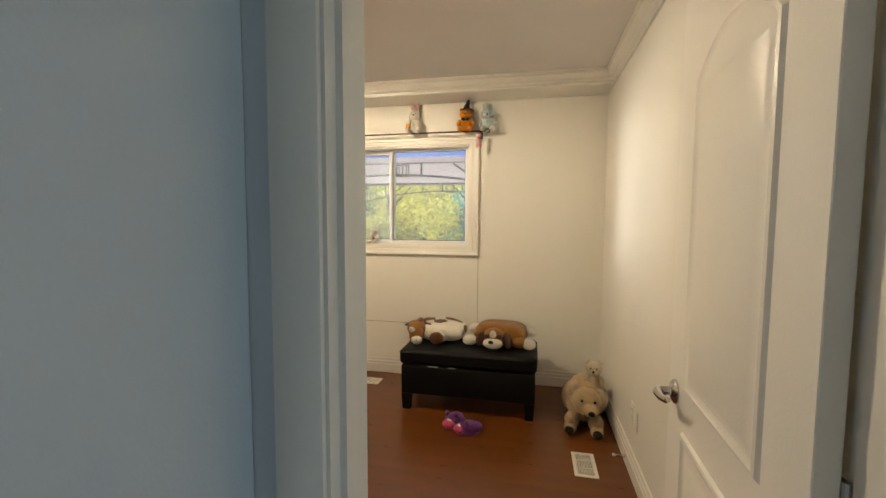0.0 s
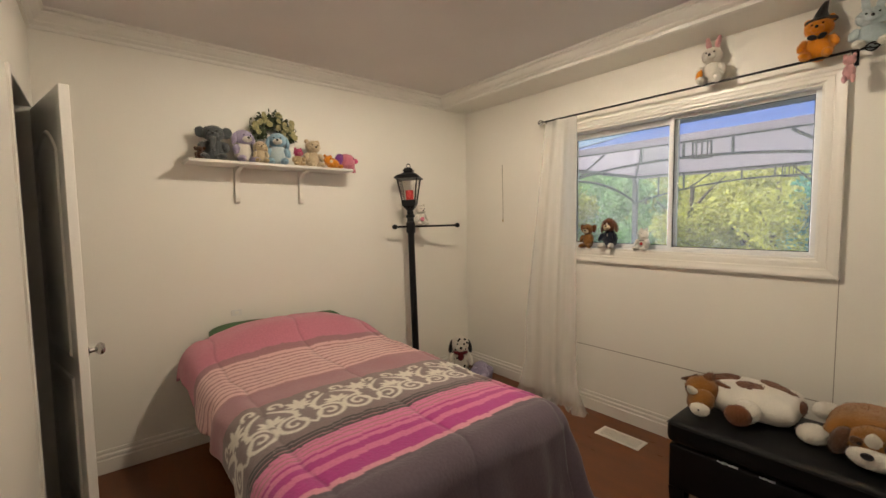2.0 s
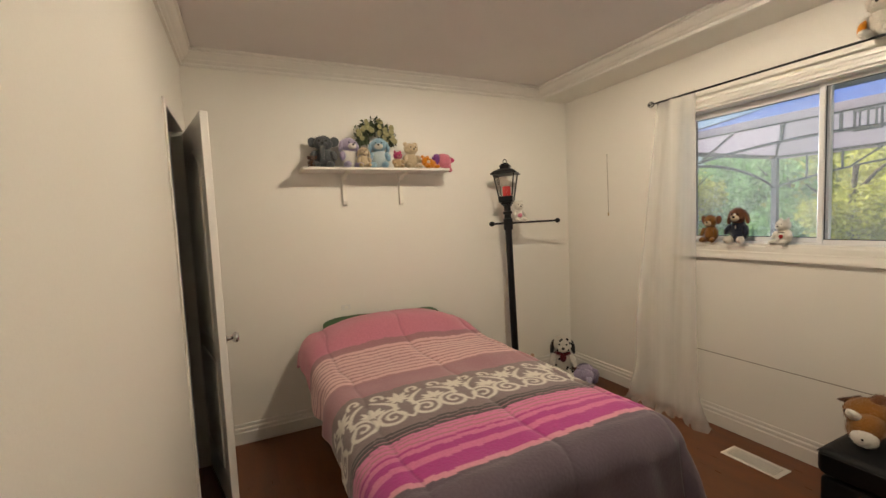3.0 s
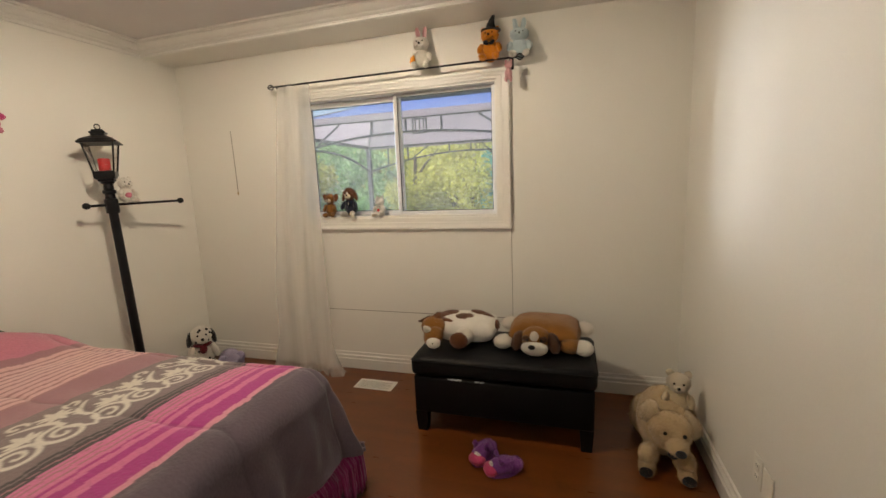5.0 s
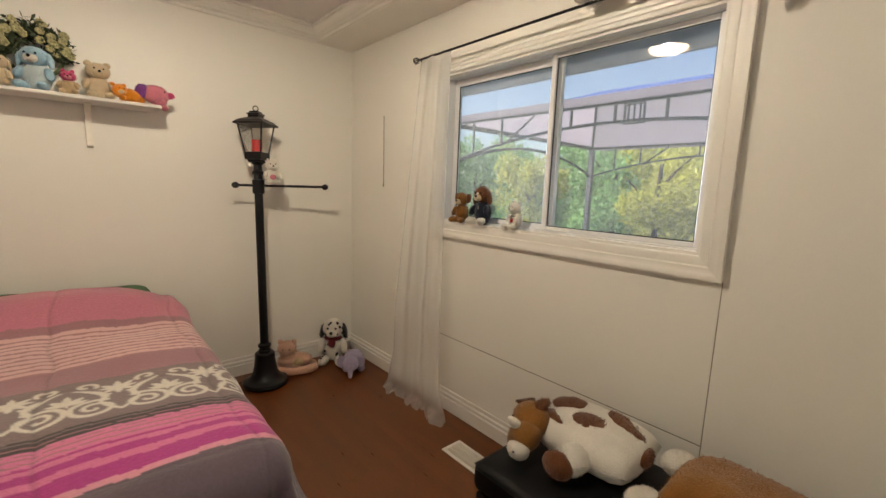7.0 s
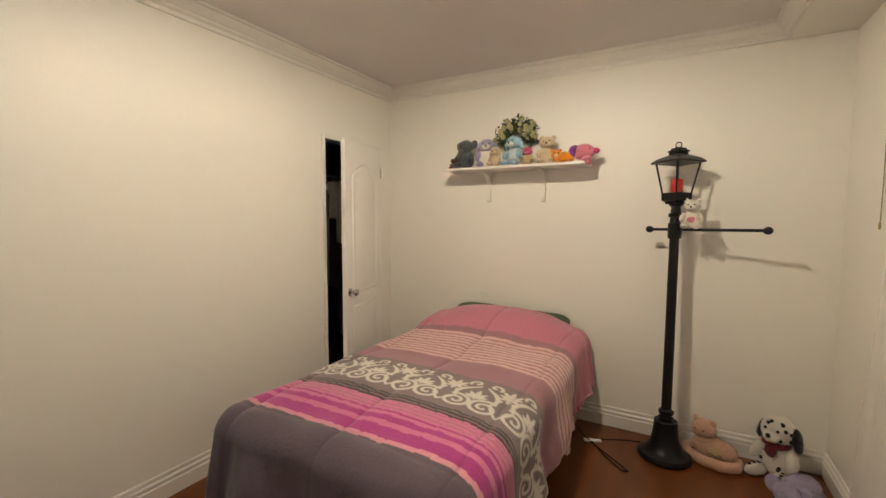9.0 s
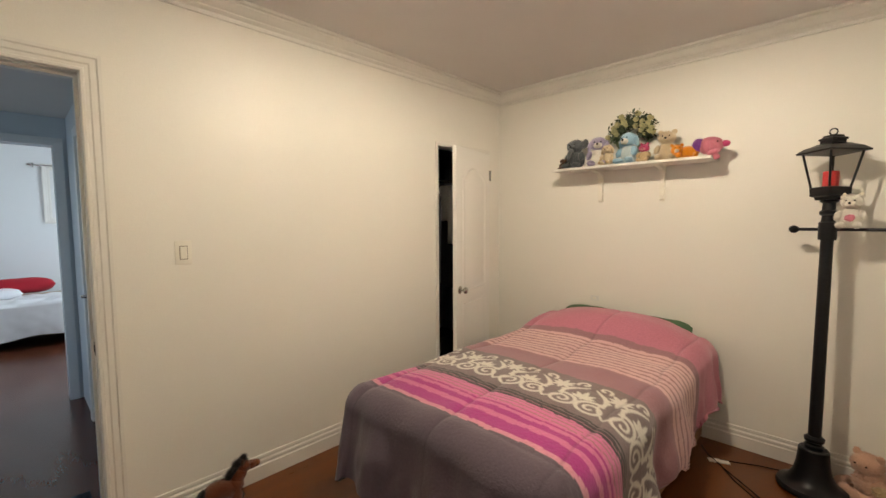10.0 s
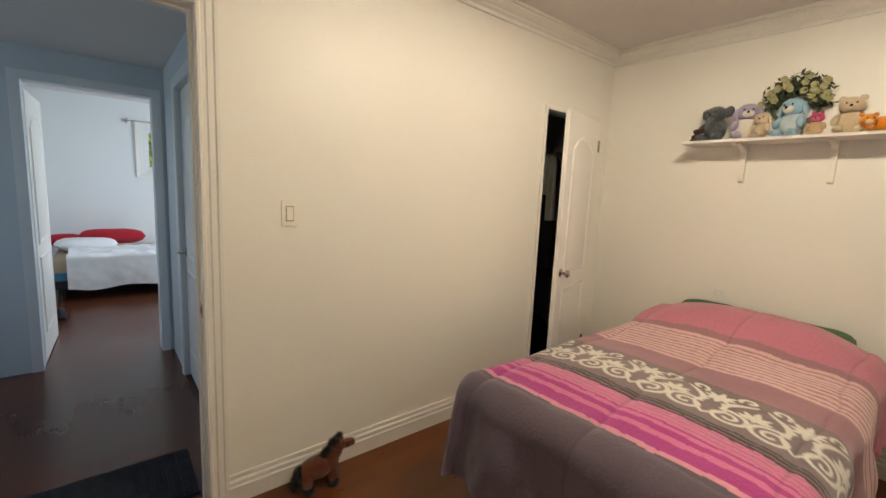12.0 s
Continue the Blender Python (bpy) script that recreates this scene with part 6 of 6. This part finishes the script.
fc = thing("far_curtain_rod", (-0.28, -5.16, 2.22), "thin curtain rod over the far window", "curtain rod")
part("rod", cyl(bmesh.new(), (-1.6, 0, 0), (0.12, 0, 0), 0.008, seg=10), CHROME, fc)
part("bracket", boxed(0.06, 0.075, -0.04, 0.0, -0.03, 0.03), CHROME, fc)

# ---- outdoors through the window ----
GRASS = paint("lawn", (0.05, 0.10, 0.03), 0.9, var=0.3, scale=1.5, fine=30)
CANOPY = paint("grey_pink_canopy_fabric", (0.55, 0.47, 0.52), 0.9, var=0.06, scale=2, fine=200, bump=0.05)
cn, cl = CANOPY.node_tree.nodes, CANOPY.node_tree.links
ct, cm = cn.new("ShaderNodeBsdfTranslucent"), cn.new("ShaderNodeMixShader")
ct.inputs[0].default_value = (0.50, 0.42, 0.48, 1)
cm.inputs[0].default_value = 0.48
cl.new(cn["Principled BSDF"].outputs[0], cm.inputs[1])
cl.new(ct.outputs[0], cm.inputs[2])
cl.new(cm.outputs[0], cn["Material Output"].inputs[0])
GMETAL = paint("dark_bronze_metal", (0.045, 0.045, 0.05), 0.5, var=0.1)
EAVE = paint("painted_eave", (0.34, 0.34, 0.40), 0.7, var=0.05)
BARK = paint("bark", (0.10, 0.07, 0.05), 0.95, var=0.3, scale=6, fine=50, bump=0.3)
tagged(part("ground", boxed(-90, 90, -90, 160, -0.75, -0.70), GRASS), "green lawn around the house", "ground", kind="structure")
ev = bmesh.new()
box(ev, -4.5, 2.5, 3.802, 4.32, 2.46, 2.54)
box(ev, -4.5, 2.5, 4.30, 4.33, 2.155, 2.56)
structure("roof_eave", ev, EAVE, "painted roof eave above the window", "eave")
structure("outer_wall", boxed(-4.5, XW - 0.121, 3.64, 3.80, -0.7, 2.6), EAVE, "house wall beside the window", "wall")

GX0, GX1, GY0, GY1, GZ = -4.00, 0.34, 5.50, 8.9, 2.205
gaz = thing("gazebo", (0, 0, -0.7), "metal garden gazebo with grey-pink fabric canopy", "gazebo")


def gpart(name, bm, material, label="", smooth=None):
    bmesh.ops.translate(bm, verts=bm.verts, vec=(0, 0, 0.7))
    return part(name, bm, material, gaz, label, smooth)


for gx in (GX0, GX1):
    for gy in (GY0, GY1):
        gpart("post", boxed(gx - 0.04, gx + 0.04, gy - 0.04, gy + 0.04, -0.7, GZ), GMETAL)
for gy in (GY0, GY1):
    gpart("beam", boxed(GX0, GX1, gy - 0.02, gy + 0.02, GZ - 0.012, GZ + 0.025), GMETAL)
    top, low = GZ - 0.02, GZ - 0.50
    arcs = bmesh.new()
    n = 28
    pts = [(GX0 + (GX1 - GX0) * i / n, gy, low + 0.34 * math.sin(math.pi * i / n) ** 0.8) for i in range(n + 1)]
    tube(arcs, pts, 0.016, 6)
    gpart("arched_rail", arcs, GMETAL, "", 60)
    for k in range(1, 10):
        px = GX0 + (GX1 - GX0) * k / 10
        az = low + 0.34 * math.sin(math.pi * k / 10) ** 0.8
        bm = bmesh.new()
        if k in (3, 7):
            cyl(bm, (px, gy, top), (px + (0.35 if k == 7 else -0.35), gy, az - 0.05), 0.014, seg=6)
        else:
            cyl(bm, (px, gy, top), (px, gy, az), 0.014, seg=6)
        gpart("strut", bm, GMETAL)
    em = frame_ring(-1.66 - 0.09, -1.66 + 0.09, GZ - 0.19, GZ - 0.02, gy - 0.01, gy + 0.01, 0.014, None, 0)
    for k in range(3):
        box(em, -1.73 + k * 0.05 + 0.015, -1.73 + k * 0.05 + 0.025, gy - 0.008, gy + 0.008, GZ - 0.17, GZ - 0.03)
    gpart("ornament", em, GMETAL, "square lattice ornament")
for gx in (GX0, GX1):
    gpart("beam", boxed(gx - 0.025, gx + 0.025, GY0, GY1, GZ - 0.02, GZ + 0.035), GMETAL)
    arcs = bmesh.new()
    tube(arcs, [(gx, GY0 + (GY1 - GY0) * i / 20, GZ - 0.5 + 0.34 * math.sin(math.pi * i / 20) ** 0.8) for i in range(21)], 0.022, 6)
    gpart("arched_rail", arcs, GMETAL, "", 60)
RIDGE = (Vector((-3.0, 7.2, GZ + 0.55)), Vector((-0.45, 7.2, GZ + 0.55)))
ENDS = ((0, 1), (1, 1), (1, 0), (0, 0))
# blue of sky and shade on the house-side slope, put into its colour
SKYLIT_SIDE = paint("skylit_blue_canopy_fabric", (0.07, 0.14, 0.42), 0.6, var=0.08, scale=2, fine=200)
r = 0.16
corners = [(GX0 - r, GY0 - r), (GX1 + r, GY0 - r), (GX1 + r, GY1 + r), (GX0 - r, GY1 + r)]
for i in range(4):
    cb = bmesh.new()
    a, b = corners[i], corners[(i + 1) % 4]
    ns = 10
    rows = []
    for k in range(ns + 1):
        t = k / ns
        sag = -0.05 * math.sin(math.pi * t)
        row = []
        for h in range(13):
            u = h / 12
            p = Vector((a[0] + (b[0] - a[0]) * u, a[1] + (b[1] - a[1]) * u, GZ + 0.03)).lerp(RIDGE[ENDS[i][0]].lerp(RIDGE[ENDS[i][1]], u), t)
            row.append(cb.verts.new((p.x, p.y, p.z + sag)))
        rows.append(row)
    for p, q in zip(rows, rows[1:]):
        for h in range(12):
            cb.faces.new((p[h], p[h + 1], q[h + 1], q[h]))
    gpart("canopy_panel", cb, SKYLIT_SIDE if i == 0 else CANOPY, "canopy side coloured blue as if skylit" if i == 0 else "grey-pink translucent fabric", 60)
for gy in (GY0 - 0.16, GY1 + 0.16):
    gpart("valance", boxed(GX0 - 0.16, GX1 + 0.16, gy - 0.006, gy + 0.006, GZ - 0.02, GZ + 0.05), CANOPY)
for gx, gy in ((GX0, GY0), (GX1, GY0), (GX1, GY1), (GX0, GY1)):
    bm = bmesh.new()
    ridge_end = RIDGE[0 if gx == GX0 else 1]
    cyl(bm, (gx, gy, GZ), (ridge_end.x, ridge_end.y, ridge_end.z - 0.03), 0.018, seg=6)
    gpart("rafter", bm, GMETAL)


def leaf_mesh(name, material, count, radii, seed, size=0.16):
    """Many small tilted leaf clumps scattered through lumps of an uneven crown."""
    rng = np.random.RandomState(seed)
    lumps = [(rng.uniform(-0.7, 0.7), rng.uniform(-0.7, 0.7), rng.uniform(-0.8, 0.9), rng.uniform(0.28, 0.5)) for _ in range(16)]
    V, F = [], []
    for k in range(count):
        lx, ly, lz, lr = lumps[rng.randint(16)]
        d = rng.normal(size=3)
        d /= np.linalg.norm(d)
        rr = lr * rng.uniform(0.55, 1.05)
        c = np.array([(lx + d[0] * rr) * radii[0], (ly + d[1] * rr) * radii[1], (lz + d[2] * rr) * radii[2]])
        a = rng.normal(size=3)
        a /= np.linalg.norm(a)
        b = np.cross(a, rng.normal(size=3))
        b /= np.linalg.norm(b)
        s1, s2 = size * rng.uniform(0.6, 1.3), size * rng.uniform(0.3, 0.6)
        i = len(V)
        V += [tuple(c - a * s1), tuple(c + b * s2), tuple(c + a * s1), tuple(c - b * s2)]
        F.append((i, i + 1, i + 2, i + 3))
    me = bpy.data.meshes.new(name)
    me.from_pydata(V, [], F)
    me.materials.append(material)
    return me


def leaf_mat(name, c):
    m, nt, b = shader(name)
    n, l = nt.nodes, nt.links
    g = n.new("ShaderNodeNewGeometry")
    mr = n.new("ShaderNodeValToRGB")
    mr.color_ramp.elements[0].color = (*[v * 0.6 for v in c], 1)
    mr.color_ramp.elements[1].color = (*[min(1, v * 1.5) for v in c], 1)
    l.new(g.outputs["Random Per Island"], mr.inputs[0])
    l.new(mr.outputs[0], b.inputs["Base Color"])
    b.inputs["Roughness"].default_value = 0.6
    tl = n.new("ShaderNodeBsdfTranslucent")
    l.new(mr.outputs[0], tl.inputs[0])
    mx = n.new("ShaderNodeMixShader")
    mx.inputs[0].default_value = 0.55
    l.new(b.outputs[0], mx.inputs[1])
    l.new(tl.outputs[0], mx.inputs[2])
    l.new(mx.outputs[0], n["Material Output"].inputs[0])
    return m


LEAFS = [leaf_mat("yellow_green_leaves", (0.62, 0.62, 0.14)), leaf_mat("green_leaves", (0.34, 0.54, 0.22)), leaf_mat("blue_green_needles", (0.17, 0.50, 0.40))]
CROWNS = [leaf_mesh("crown", LEAFS[0], 5200, (2.2, 2.0, 2.6), 5), leaf_mesh("crown", LEAFS[1], 5200, (2.4, 2.2, 2.8), 8), leaf_mesh("crown", LEAFS[2], 5200, (1.6, 1.6, 3.4), 11)]
rng_t = random.Random(4)
for tx, ty, kind_, sc in ((-13.5, 19, 1, 0.85), (-11, 16.5, 0, 0.7), (-9, 18.5, 1, 0.85), (-7.2, 16, 1, 0.72), (-5.6, 17, 0, 0.78), (-3.9, 15.5, 0, 0.74), (-2.6, 16.5, 0, 0.78), (-1.7, 13.9, 2, 0.62), (0.7, 15.5, 2, 0.72), (2.6, 16, 1, 0.78), (-16, 18, 1, 0.85), (-6.5, 20, 1, 0.95), (-2.5, 20, 1, 0.95), (1.5, 20, 1, 0.95), (-11, 22, 1, 1.0), (5, 18, 1, 0.9), (-19, 22, 1, 1.0), (-4.6, 19, 0, 0.9), (-0.6, 19, 0, 0.9), (-8.2, 20, 0, 0.9), (-3.0, 14.3, 0, 0.55), (-5.0, 14.2, 0, 0.5), (-1.9, -11.0, 0, 0.8), (-3.6, -12.0, 1, 0.9), (-0.6, -12.5, 0, 0.9)):
    t_ = thing("tree", (tx, ty, -0.7), ("leafy yellow-green garden tree", "leafy green garden tree", "dense blue-green garden conifer")[kind_], "tree", "trees behind the garden")
    tr_ = bmesh.new()
    tube(tr_, [(0, 0, 0), (0.05, 0.03, 0.8), (0.0, 0.05, 1.8), (0.06, 0.0, 3.0)], [0.16, 0.13, 0.10, 0.05], 8)
    for k in range(5):
        a = k * 1.3 + tx
        tube(tr_, [(0, 0, 1.0 + 0.3 * k), (0.4 * math.cos(a), 0.4 * math.sin(a), 1.5 + 0.32 * k), (0.9 * math.cos(a), 0.9 * math.sin(a), 1.9 + 0.35 * k)], [0.06, 0.04, 0.015], 6)
    part("trunk", tr_, BARK, t_, "", 60)
    cr = link("crown", CROWNS[kind_], None, t_)
    cr.matrix_local = pose(0, 0, 2.1 * sc, 0, 0, rng_t.uniform(0, 360)) @ Matrix.Diagonal((sc, sc, sc, 1))

# ---- floor planks ----
rng_p = random.Random(7)
y = 0.47
while y < YN:
    y1 = min(y + PLANK, YN + 0.01)
    x = XW - rng_p.choice((0.0, 0.3, 0.6, 0.9))
    while x < XE:
        x1 = x + rng_p.choice((0.9, 1.1, 1.3))
        a, b = max(x, XW), min(x1, XE)
        if b - a > 0.05:
            plank(floor, a, b - 0.0002, y, y1 - 0.0002, FLOORM)
        x = x1
    y = y1
for fl, ya, yb in ((bpy.data.objects["floor_hall"], HS - 0.1, 0.468), (bpy.data.objects["floor_bedroom"], -5.2, HS - 0.1)):
    x = HX if ya > -2 else -2.0
    xe = 1.4 if ya > -2 else 0.95
    while x < xe:
        y = ya
        first = True
        while y < yb:
            y1 = min(yb, y + (rng_p.choice((0.4, 0.7, 1.0)) if first else rng_p.choice((0.9, 1.2))))
            first = False
            if y1 - y > 0.03:
                plank(fl, x, x + 0.1229, y, y1 - 0.0002, HALLFLOOR)
            y = y1
        x += 0.123
